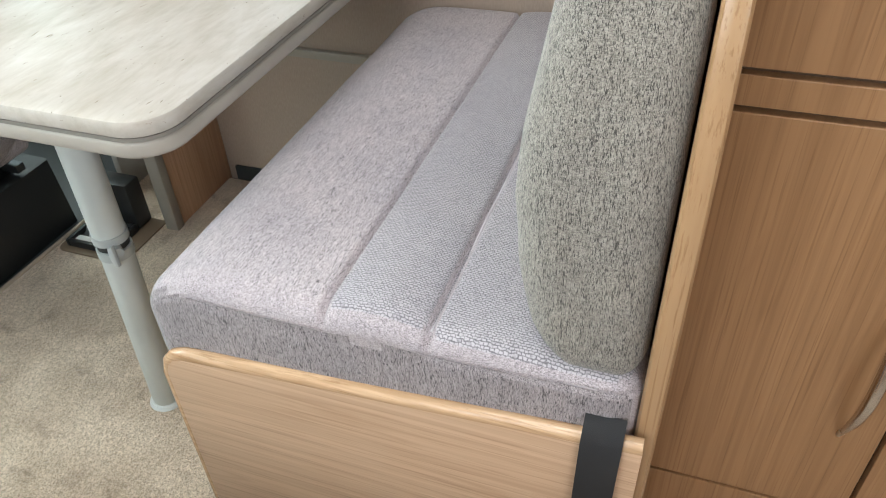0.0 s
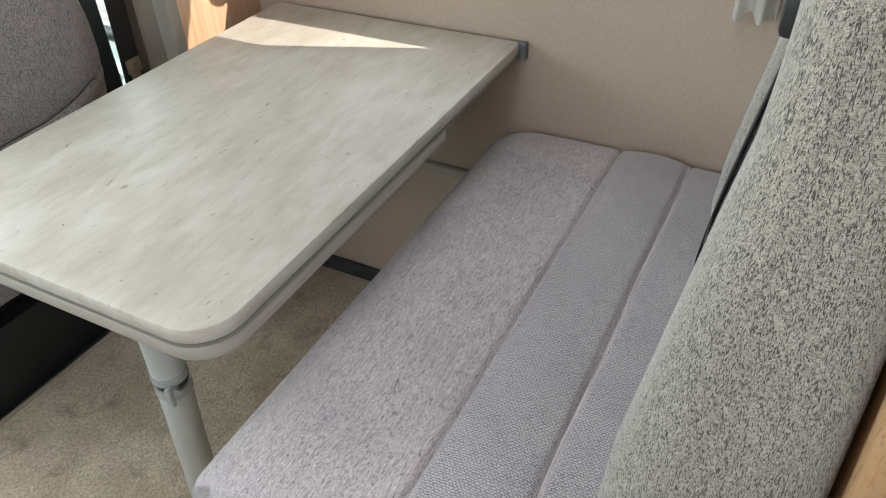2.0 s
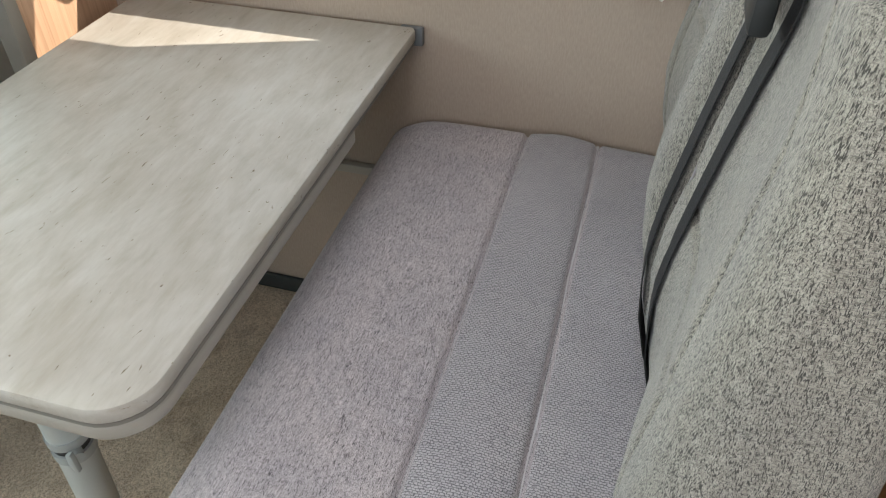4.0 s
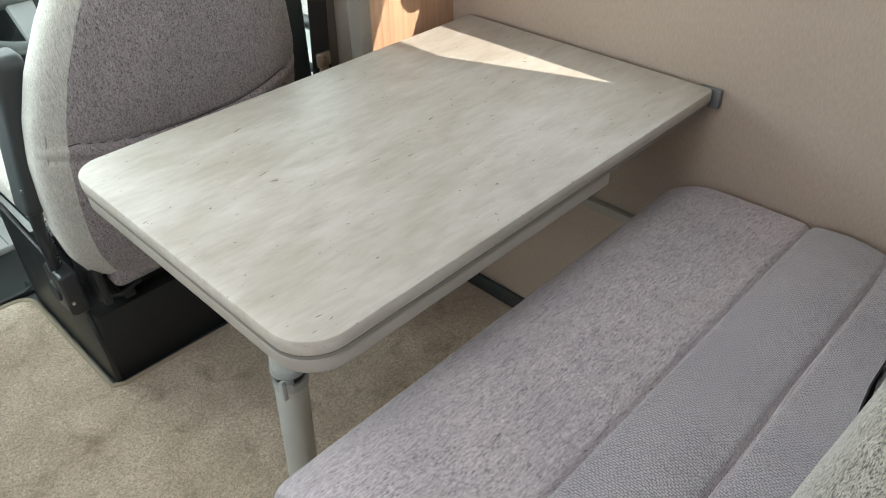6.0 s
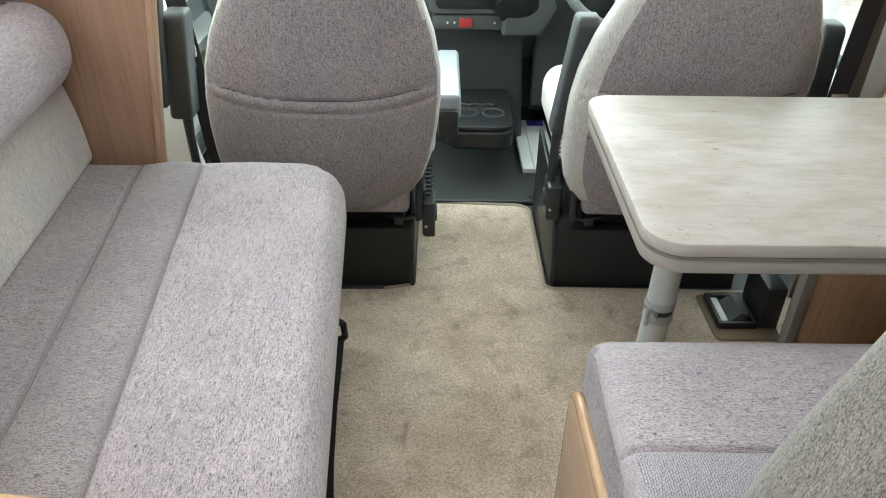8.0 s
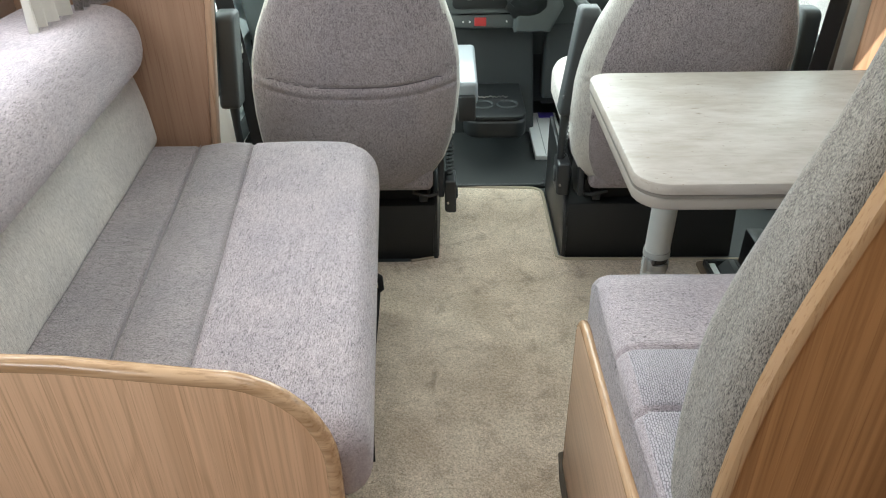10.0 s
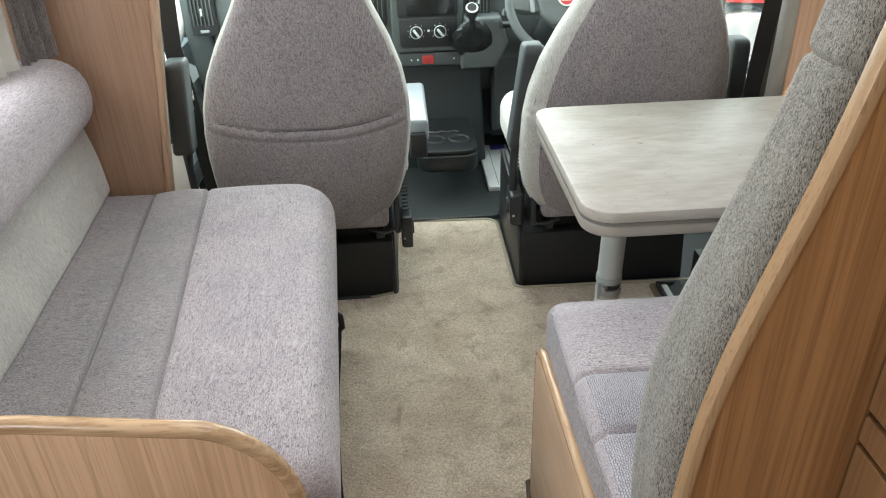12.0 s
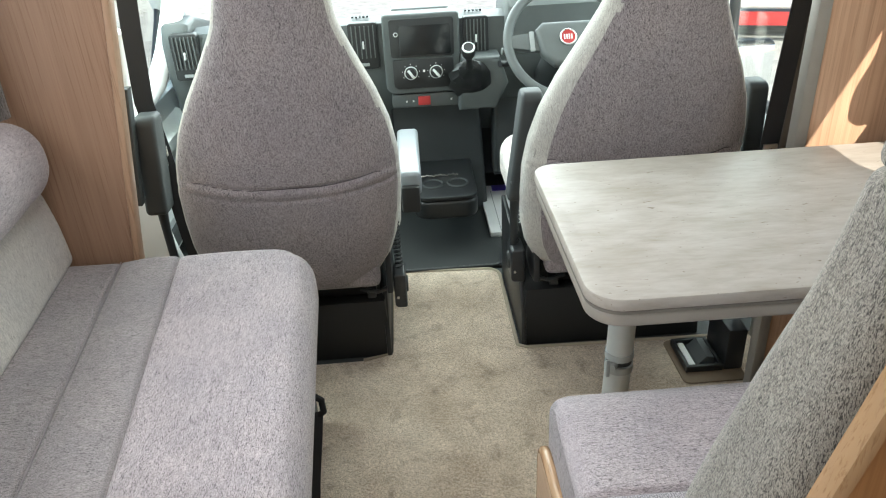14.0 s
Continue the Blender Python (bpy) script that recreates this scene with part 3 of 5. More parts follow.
# ---- dinette bench ----
def bench_seat():
    t = thing("dinette_bench", (1.3, 0.55, 0.008), "grey-lilac upholstered dinette bench seat with ribbed centre on an oak plinth", "bench")

    def shape(p, u):
        if u.z > 0.35:
            crown = 0.012 * max(0.0, 1 - ((p.y - 0.62) / 0.30) ** 2)
            g = groove(p.y - 0.599, 0.0045, 0.008) + groove(p.y - 0.477, 0.0045, 0.008)
            puff = 0.008 * math.sin(math.pi * min(1, max(0, (p.y - 0.477) / 0.122))) if 0.477 < p.y < 0.599 else 0
            p.z += (crown - g + puff + soft(p, 0.0015) - 0.046 * max(0.0, (p.y - 0.755) / 0.105) ** 2) * min(1, (u.z - 0.35) / 0.4)
        if u.x < 0.3:
            p.x -= 0.006 * math.sin(math.pi * u.y) - groove(p.z - 0.507, 0.003, 0.003)
        return p

    bm = padded((0.8645, 1.742), (0.255, 0.858), (0.372, 0.527), 0.030, (34, 30, 8), ((), (0.477, 0.599), (0.507,)), shape)
    bm.normal_update()
    for f in bm.faces:
        c = f.calc_center_median()
        # Index 2: aisle end in the darker copy of the fabric, its shade painted in.
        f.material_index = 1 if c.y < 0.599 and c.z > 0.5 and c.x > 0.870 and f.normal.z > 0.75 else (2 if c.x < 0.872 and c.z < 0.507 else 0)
    cush = part("cushion", bm, [FAB_X, WEAVE_Y, FAB_Z_SHADED], t)
    for y, z, r, mat in ((0.599, 0.5245, 0.0014, SEAM_D), (0.477, 0.5262, 0.0030, SEAM_GLINT)):
        part("seam", tube([(0.878 + 0.852 * i / 20, y + 0.0015 * math.sin(i * 1.7), z) for i in range(21)], r, 6), mat, cush)
    part("welt", tube([(0.8675, y, 0.5085 - 0.040 * max(0.0, (y - 0.755) / 0.105) ** 2) for y in np.linspace(0.30, 0.832, 26)], 0.0016, 6), SEAM, cush)
    part("end_panel", prism([(0.245, 0.008), (0.835, 0.008), (0.835, 0.377), (0.830, 0.395), (0.818, 0.408), (0.800, 0.413), (0.245, 0.452)], "x", 0.846, 0.864, 0.0015), OAK_H, t, "oak end panel with level grain")
    rim = [(0.855, 0.245, 0.453), (0.855, 0.78, 0.4150), (0.855, 0.802, 0.413), (0.855, 0.819, 0.407), (0.855, 0.830, 0.395), (0.855, 0.836, 0.376), (0.855, 0.836, 0.01)]
    part("end_panel_edge", tube(rim, 0.0095, 10), OAK_TY, t, "rounded pale oak edging")
    part("front_panel", box(0.867, 1.742, 0.800, 0.818, 0.008, 0.368, 0.002), OAK_H, t)
    st = [(0.866, 0.286, 0.475), (0.852, 0.286, 0.470), (0.840, 0.286, 0.455), (0.836, 0.287, 0.36), (0.837, 0.287, 0.30), (0.833, 0.285, 0.22), (0.836, 0.284, 0.10), (0.838, 0.284, 0.02)]
    part("strap", ribbon(st, (0, 1, 0.03), 0.042, 0.002), WEBBING, t, "black webbing strap over the plinth")
    part("strap_keeper", box(0.826, 0.842, 0.262, 0.308, 0.33, 0.352, 0.004), BLACK, t)
    return t


bench_seat()


def front_y(z):
    """The front of the backrest at a height: bellied below, nearly upright above."""
    return float(np.interp(z, (0.52, 0.56, 0.63, 0.70, 0.76, 0.865, 0.95, 1.0, 1.1, 1.2, 1.4), (0.350, 0.374, 0.392, 0.398, 0.393, 0.377, 0.363, 0.354, 0.350, 0.345, 0.335)))


def rear_y(z):
    """The front edge of the wardrobe's side, against which the backrest lies."""
    return 0.260


def side_x(z):
    """How far the wardrobe's side and the backrest's end curve inwards at a height."""
    at = np.linspace(z - 0.07, z + 0.07, 15)
    return float(np.interp(at, (0.0, 0.60, 0.68, 0.78, 0.89, 0.99, 1.08, 1.25, 1.6, 1.8), (-0.003, -0.003, 0.001, 0.009, 0.033, 0.062, 0.083, 0.115, 0.16, 0.18)).mean())


def back_hollow(w):
    """How far the front of a back cushion stands out (+) or sinks (-) across its width."""
    return 0.005 * math.exp(-((w - 0.15) / 0.10) ** 2) - 0.022 * math.exp(-((w - 0.60) / 0.24) ** 2)


def bench_backrest(x0, x1, name, label):
    t = thing(name, ((x0 + x1) / 2, 0.32, 0.53), label, "cushion", "dinette back cushions")

    def fit_profile(p, y0, y1):
        """From the flat box to the leaning profile."""
        k = (p.y - y0) / (y1 - y0)
        p.y = rear_y(p.z) - 0.002 + k * (front_y(p.z) - rear_y(p.z) + 0.002)
        return p

    def shape(p, u):
        w = (p.x - x0) / (x1 - x0)
        p = fit_profile(p, 0.26, 0.39)
        if x0 < 1.0:
            p.x += side_x(p.z) * (1 - w)
        if u.y > 0.5:
            p.y += back_hollow(w) - groove(w - 0.17, 0.012, 0.006) - groove(w - 0.83, 0.012, 0.006) - groove(p.z - 0.80 - 0.06 * abs(w - 0.5), 0.005, 0.005) * (0.17 < w < 0.83)
            p.y += soft(p, 0.003, 9) - groove(p.z - 1.095, 0.005, 0.006)
        if w < 0.1:
            p.x += groove(p.z - 1.095, 0.004, 0.004)
        return p

    bm = padded((x0, x1), (0.26, 0.39), (0.508, 1.36), 0.040, (30, 6, 52), ((x0 + 0.17 * (x1 - x0), x0 + 0.83 * (x1 - x0)), (), (0.80, 1.095)), shape)
    bm.normal_update()
    for f in bm.faces:
        c = f.calc_center_median()
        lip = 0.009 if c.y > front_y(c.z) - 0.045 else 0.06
        # Index 0, the front, wears the lightened lit fabric; ends and rear the side fabric.
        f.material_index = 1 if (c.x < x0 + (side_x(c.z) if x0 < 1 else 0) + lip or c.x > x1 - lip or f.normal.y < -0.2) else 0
    pad = part("pad", bm, [FAB_CREAM_LIT, FAB_SIDE], t)
    for w in (0.17, 0.83):
        rows = []
        for z in np.linspace(0.56, 1.30, 36):
            xa = x0 + (side_x(z) if x0 < 1.0 else 0.0)
            rows.append((xa + w * (x1 - xa), front_y(z) + back_hollow(w) - 0.0055, z))
        part("seam", tube(rows, 0.0014, 6), SEAM, pad)
    return t


bench_backrest(0.873, 1.318, "dinette_cushion", "pale grey padded backrest cushion with flecked dark sides by the aisle")
bench_backrest(1.326, 1.741, "dinette_cushion", "pale grey padded backrest cushion beside the wall")


def bench_belt(x, name):
    t = thing(name, (x, 0.42, 0.53), "black seat belts with steel tongue over the pale backrest", "seat belt")

    def lie(px, z):
        w = (px - 0.873 - side_x(z)) / (1.318 - 0.873 - side_x(z))
        return front_y(z) + back_hollow(w) + 0.0035
    for px, w in ((x, 0.036), (x - 0.066, 0.031)):
        pts = [(px + 0.004 * math.sin(9 * z), lie(px, z), z) for z in np.linspace(0.535, 1.33, 28)]
        part("webbing", ribbon(pts, (1, 0, 0), w), WEBBING, t)
    z, q = 0.992, lie(x, 1.0) + 0.010
    tongue = joined(box(x - 0.030, x - 0.018, q, q + 0.004, z, z + 0.030, 0.001), box(x + 0.022, x + 0.034, q, q + 0.004, z, z + 0.030, 0.001), box(x - 0.018, x + 0.022, q, q + 0.004, z, z + 0.009, 0.001), box(x - 0.018, x + 0.022, q, q + 0.004, z + 0.022, z + 0.030, 0.001))
    part("tongue", tongue, plain("bright_plate", (0.80, 0.80, 0.79), 0.35, 0.6), t, "bright slotted steel belt tongue")
    part("buckle", box(x - 0.085, x - 0.029, q - 0.008, q + 0.010, z - 0.006, z + 0.038, 0.006), BLACK, t)
    return t


bench_belt(1.258, "seat_belt")


# ---- partition and wardrobe behind the bench ----
def partition():
    """Panel across the van behind the bench, with a curved free edge towards the aisle."""
    zs = [0.008 + (1.75 - 0.008) * i / 60 for i in range(61)]
    out = [(0.884 + side_x(z), z) for z in zs]
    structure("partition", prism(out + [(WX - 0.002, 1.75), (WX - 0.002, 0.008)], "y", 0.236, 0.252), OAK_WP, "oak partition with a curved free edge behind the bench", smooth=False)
    rim = bmesh.new()
    prof = [(0.0, 0.233), (-0.004, 0.2333), (-0.0075, 0.236), (-0.009, 0.2445), (-0.0075, 0.253), (-0.004, 0.2557), (0.0, 0.256)]
    rows = [[rim.verts.new((x + a, y, z)) for a, y in prof] for x, z in out]
    for a, b in zip(rows, rows[1:]):
        for k in range(len(prof)):
            m = (k + 1) % len(prof)
            rim.faces.new((a[k], a[m], b[m], b[k]))
    rim.faces.new(rows[0])
    rim.faces.new(rows[-1][::-1])
    bmesh.ops.recalc_face_normals(rim, faces=rim.faces)
    structure("partition_trim", rim, OAK_T, "rounded pale oak edging of the partition")


def wardrobe():
    """Recessed cupboard behind the partition: two doors below a drawer line and an upper door."""
    t = thing("wardrobe", (1.35, -0.1, 0.008), "closed oak wardrobe with dark grooves and steel bow handle", "wardrobe")
    X, Y0, Y1, GY = 1.040, -0.62, 0.2345, -0.028
    part("carcass", joined(box(X + 0.022, WX - 0.002, Y0, Y1, 0.008, 1.60)), OAK_V, t)
    door = part("door", box(X, X + 0.020, GY + 0.003, Y1 - 0.001, 0.175, 0.739, 0.0012), OAK_W_SHADED, t, smooth=False)
    part("door", box(X, X + 0.020, Y0, GY - 0.003, 0.012, 0.739, 0.0012), OAK_W_SHADED, t, smooth=False)
    part("drawer_front", box(X, X + 0.020, Y0, Y1 - 0.001, 0.7455, 0.7765, 0.0012), OAK_W_SHADED, t, smooth=False)
    part("upper_door", box(X, X + 0.020, Y0, Y1 - 0.001, 0.7835, 1.59, 0.0012), OAK_W_SHADED, t, smooth=False)
    part("plinth", box(X, X + 0.020, GY + 0.003, Y1 - 0.001, 0.012, 0.169, 0.0012), OAK_W_SHADED, t, smooth=False)
    for z in (0.742, 0.780):
        part("groove", box(X + 0.012, X + 0.0215, Y0, Y1 - 0.001, z - 0.0035, z + 0.0035), GROOVE, t, "dark brown groove", smooth=False)
    part("groove", box(X + 0.012, X + 0.0215, GY - 0.003, GY + 0.003, 0.012, 0.739), GROOVE, t, smooth=False)
    part("groove", box(X + 0.012, X + 0.0215, GY + 0.003, Y1 - 0.001, 0.169, 0.175), GROOVE, t, smooth=False)
    hp = [(X - 0.034 * math.sin(math.pi * i / 16), 0.020 - 0.006 * i / 16, 0.328 + 0.22 * i / 16) for i in range(17)]
    part("handle", tube(hp, [0.003 + 0.0045 * math.sin(math.pi * i / 16) for i in range(17)], 10), STEEL, door, "polished steel bow handle")
    return t


wardrobe()
partition()


# ---- sofa ----
def sofa():
    t = thing("sofa", (0.2, 0.9, 0.008), "grey-lilac side sofa with ribbed seat, low back bolsters and oak arm", "sofa")

    def skew(y):
        """The sofa runs out a little towards the aisle at its rear end."""
        return 0.066 * (1.385 - y) / 0.95

    def drift(y):
        """The seams lean out a little more than the edge."""
        return 0.008 + 0.037 * (1.385 - y)

    def shape(p, u):
        if u.z > 0.35:
            g = groove(p.x - 0.010, 0.0045, 0.008) + groove(p.x - 0.143, 0.0045, 0.008)
            crown = 0.010 * max(0.0, 1 - ((p.x - 0.28) / 0.24) ** 2) + (0.006 * math.sin(math.pi * (p.x - 0.01) / 0.133) if 0.01 < p.x < 0.143 else 0)
            crease = 0.004 * math.exp(-((p.x - 0.15 + 0.25 * (p.y - 1.04)) / 0.03) ** 2 - ((p.y - 1.05) / 0.03) ** 2)
            p.z += (crown - g + crease + soft(p, 0.002, 7)) * min(1, (u.z - 0.35) / 0.4)
        p.x += skew(p.y) - 0.012 * u.x + drift(p.y) * float(np.interp(p.x, (-0.20, 0.0, 0.15, 0.452), (0, 1, 1, 0)))
        return p

    bm = padded((-0.20, 0.452), (0.435, 1.403), (0.385, 0.522), 0.05, (46, 40, 7), ((0.01, 0.143), (), ()), shape, ((1, 1, 0.10),))
    for f in bm.faces:
        c = f.calc_center_median()
        f.material_index = 1 if c.x < 0.143 + skew(c.y) + drift(c.y) - 0.006 and c.z > 0.49 else 0
    cush = part("seat_cushion", bm, [FAB_Y, WEAVE_X], t)
    for a in (0.010, 0.143):
        part("seam", tube([(a + skew(y) + drift(y) - 0.012 * (a + 0.20) / 0.652, y, 0.5165) for y in np.linspace(0.45, 1.38, 20)], 0.0012, 6), SEAM, cush)
    part("base", box(LX, 0.385, 0.445, 1.40, 0.008, 0.384, 0.004), BLACK_M, t, "dark recessed base")
    part("base_strap", tube([(0.387, 1.08, 0.36), (0.440, 1.08, 0.350), (0.458, 1.08, 0.335), (0.460, 1.075, 0.31), (0.440, 1.07, 0.295), (0.387, 1.07, 0.290)], 0.007, 8), WEBBING, t, "black strap loop")
    part("loose_strap", ribbon([(0.448, 1.075, 0.31), (0.446, 1.03, 0.275), (0.441, 0.97, 0.225), (0.438, 0.90, 0.15), (0.436, 0.86, 0.06), (0.436, 0.85, 0.012)], (1, 0.2, 0), 0.022, 0.003), WEBBING, t, "loose black strap hanging to the carpet")

    def back(p, u):
        if u.x > 0.5:
            p.x += 0.075 * (1.40 - p.y) / 0.95 - 0.03 * u.z + 0.006 * math.sin(math.pi * u.z) + soft(p, 0.003, 8)
        return p
    bm = padded((LX + 0.005, -0.085), (0.435, 1.402), (0.515, 0.705), 0.025, (10, 34, 12), shape=back)
    part("back_cushion", bm, [FAB_PALE], t)

    def bol(p, u):
        if u.x > 0.5:
            p.x += 0.075 * (1.40 - p.y) / 0.95 + soft(p, 0.003, 8)
        return p
    bm = padded((LX + 0.005, -0.055), (0.435, 1.402), (0.695, 0.862), 0.078, (12, 34, 10), shape=bol)
    part("bolster", bm, [FAB_Y], t)
    out = [(-0.335, 0.008), (0.458, 0.008), (0.458, 0.50)]
    out += [(0.458 - 0.135 * (1 - math.cos(radians(a))), 0.50 + 0.145 * math.sin(radians(a))) for a in range(10, 91, 10)]
    out += [(0.15, 0.668), (-0.05, 0.678), (-0.335, 0.68)]
    part("arm_panel", prism(out, "y", 0.412, 0.430, 0.001), OAK_A_LIT, t, "oak arm panel with a rounded corner")
    part("arm_edge", tube([(x, 0.421, z) for x, z in out[1:-1]], 0.0115, 12), OAK_TX, t, "glossy rounded oak edging")
    return t


sofa()


def curtain(name, pts, z0, z1, folds, mat, label):
    """A hanging curtain along a line in plan, with folds and a gathered hem."""
    t = thing(name, (pts[0][0], pts[0][1], z0), label, "curtain")
    bm = bmesh.new()
    (xa, ya), (xb, yb) = pts
    n, rows = folds * 10, []
    nx, ny = (yb - ya), -(xb - xa)
    ln = math.hypot(nx, ny)
    for j in range(9):
        v = j / 8
        row = []
        for i in range(n + 1):
            u = i / n
            a = 0.011 * math.sin(2 * math.pi * folds * u + 0.4 * math.sin(5 * v)) * (1.15 - 0.5 * v) + 0.004 * math.sin(17 * u + 3 * v)
            row.append(bm.verts.new((xa + (xb - xa) * u + nx / ln * a, ya + (yb - ya) * u + ny / ln * a, z0 + (z1 - z0) * v + 0.006 * math.sin(2 * math.pi * folds * u) * (1 - v))))
        rows.append(row)
    for p, q in zip(rows, rows[1:]):
        for i in range(n):
            bm.faces.new((p[i], p[i + 1], q[i + 1], q[i]))
    bmesh.ops.solidify(bm, geom=bm.faces[:], thickness=0.0015)
    part("cloth", bm, mat, t)
    return t


CURT = chenille("curtain_grey", "z", "y", (0.50, 0.46, 0.43), (0.33, 0.30, 0.29), (0.16, 0.15, 0.15))
curtain("net_curtain", [(-0.165, 1.12), (-0.155, 1.29)], 0.828, 1.5, 4, NET, "white net curtain hanging over the sofa bolster")
curtain("side_curtain", [(-0.150, 1.285), (-0.118, 1.395)], 0.855, 1.5, 4, CURT, "grey patterned curtain drawn back beside the oak panel")
curtain("dinette_curtain", [(1.715, 0.40), (1.715, 0.46)], 0.805, 1.5, 2, NET, "white net curtain drawn back at the dinette window")
curtain("dinette_drape", [(1.70, 0.30), (1.70, 0.395)], 0.82, 1.5, 2, CURT, "grey patterned curtain drawn back at the dinette window")


def gathered_drape():
    """Unseen drape at the front end of the dinette window; its slanting outline is shaped to cast the end panel's
    shadow.
    """
    t = thing("gathered_drape", (1.715, 1.2, 0.80), "tan drape at the front end of the dinette window, shaped to shade the end panel", "curtain")
    tan = plain("tan_drape", (0.46, 0.32, 0.21), 0.9, grain=600, var=0.15, bmp=0.4)
    bm, rows = bmesh.new(), []
    for j in range(13):
        v, row = j / 12, []
        for i in range(61):
            y = 1.058 + 0.317 * i / 60
            lo = float(np.interp(y, (1.058, 1.228, 1.297, 1.375), (0.990, 0.837, 0.785, 0.765)))
            hi = float(np.interp(y, (1.058, 1.151, 1.25, 1.375), (1.002, 1.132, 1.30, 1.45)))
            row.append(bm.verts.new((1.724 - 0.007 * math.sin(70 * y + 1.5 * v) * (0.4 + 0.6 * v), y, lo + (hi - lo) * v + 0.003 * math.sin(60 * y))))
        rows.append(row)
    for a, b in zip(rows, rows[1:]):
        for i in range(60):
            bm.faces.new((a[i], a[i + 1], b[i + 1], b[i]))
    bmesh.ops.solidify(bm, geom=bm.faces[:], thickness=0.0012)
    part("cloth", bm, tan, t)
    return t


gathered_drape()


# ---- cab shell ----
CL, CR = -0.27, 1.80
structure("cab_wall_left", joined(box(CL - 0.04, CL, 1.45, 3.0, 0.0, 0.50), box(CL - 0.04, CL, 1.45, 1.50, 0.50, 1.75), box(CL - 0.04, CL, 1.50, 3.0, 1.42, 1.75)), PALE, "pale grey cab side with door window")
structure("cab_wall_right", joined(box(CR, CR + 0.04, 1.45, 3.0, 0.0, 0.50), box(CR, CR + 0.04, 1.45, 1.66, 0.50, 1.75), box(CR, CR + 0.04, 1.66, 3.0, 1.42, 1.75)), PALE, "pale grey cab side with door window")
structure("cab_ceiling", joined(box(CL, CR, 1.432, 2.30, 1.75, 1.79), box(CL, CR, 1.432, 1.47, 1.55, 2.0)), CEIL, "pale cab roof lining")
structure("cab_bulkhead", box(CL - 0.04, CR + 0.04, 3.0, 3.04, -0.05, 0.69), BLACK_M, "dark bulkhead behind the dashboard")
structure("rubber_mat", prism(rounded(0.585, 1.02, 2.122, 2.95, (0.03, 0.03, 0, 0)), "z", 0.0, 0.012, 0.004), RUBBER, "black ribbed rubber cab mat")
structure("mat_rim", tube([(0.585, 2.135, 0.012), (0.60, 2.124, 0.013), (0.93, 2.124, 0.013), (0.945, 2.135, 0.013), (0.95, 2.16, 0.012)], 0.006, 8), BLACK, "black rim of the cab mat")
structure("step_pad", prism(rounded(CL + 0.01, 0.58, 2.12, 2.95, (0, 0, 0, 0)), "z", 0.0, 0.006), RUBBER, "black rubber floor before the passenger seat")

for cx, sgn in ((CL, 1), (CR, -1)):
    nm = "window_2" if sgn > 0 else "window_3"
    structure(nm, box(cx - 0.022, cx - 0.018, 1.50 if sgn > 0 else 1.66, 2.95, 0.50, 1.42) if sgn > 0 else box(cx + 0.018, cx + 0.022, 1.66, 2.95, 0.50, 1.42), GLASS, "clear cab door window").visible_shadow = False
ws = bmesh.new()
q = [ws.verts.new(c) for c in ((CL, 3.0, 0.69), (CR, 3.0, 0.69), (CR, 2.28, 1.75), (CL, 2.28, 1.75))]
ws.faces.new(q)
bmesh.ops.solidify(ws, geom=ws.faces[:], thickness=0.005)
structure("windscreen", ws, GLASS, "raked windscreen above the dashboard").visible_shadow = False

for cx, sgn in ((CL, 1), (CR, -1)):
    structure("a_pillar", tube([(cx + 0.03 * sgn, 3.0, 0.70), (cx + 0.04 * sgn, 2.65, 1.22), (cx + 0.06 * sgn, 2.28, 1.75)], [0.055, 0.05, 0.05], 14), PALE, "pale windscreen pillar")
    structure("window_seal", tube([(cx + 0.012 * sgn, 2.97, 0.90), (cx + 0.012 * sgn, 2.86, 0.76), (cx + 0.012 * sgn, 2.70, 0.62), (cx + 0.012 * sgn, 2.58, 0.54), (cx + 0.012 * sgn, 1.82, 0.51)] if sgn > 0 else [(cx - 0.012, 2.40, 1.42), (cx - 0.012, 2.44, 0.80), (cx - 0.012, 2.42, 0.60), (cx - 0.012, 2.36, 0.53), (cx - 0.012, 1.70, 0.51)], 0.018, 10), BLACK, "black rubber door window seal")


def door_card(cx, sgn, y0, y1):
    t = thing("cab_door", (cx, 2.1, 0.1), "pale grey cab door lining with dark pocket and pull", "door", "cab doors")
    prof = [(0.002, 0.02), (0.05, 0.03), (0.06, 0.16), (0.03, 0.20), (0.03, 0.34), (0.075, 0.37), (0.085, 0.42), (0.03, 0.45), (0.018, 0.515), (0.002, 0.52)]
    part("lining", prism([(cx + sgn * a, z) for a, z in prof], "y", y0, y1, 0.004), PALE, t)
    part("door_pull", tube([(cx + 0.07 * sgn, y0 + 0.18, 0.43), (cx + 0.10 * sgn, y0 + 0.22, 0.45), (cx + 0.10 * sgn, y0 + 0.36, 0.45), (cx + 0.07 * sgn, y0 + 0.40, 0.43)], 0.012, 10), BLACK, t)
    part("pocket", box(*sorted((cx + 0.02 * sgn, cx + 0.072 * sgn)), y0 + 0.10, y1 - 0.12, 0.06, 0.13, 0.01), DASH_L, t)
    return t


door_card(CL, 1, 1.86, 2.78)
door_card(CR, -1, 1.70, 2.78)
structure("cab_step_trim", joined(prism([(CL, 0.0), (0.02, 0.0), (0.015, 0.26), (-0.006, 0.36), (-0.022, 0.46), (-0.032, 0.62), (-0.018, 0.80), (-0.004, 0.93), (-0.03, 0.95), (-0.075, 0.70), (CL, 0.62)], "y", 1.76, 1.80, 0.012, 3)), WHITE, "moulded white pillar foot beside the passenger seat")
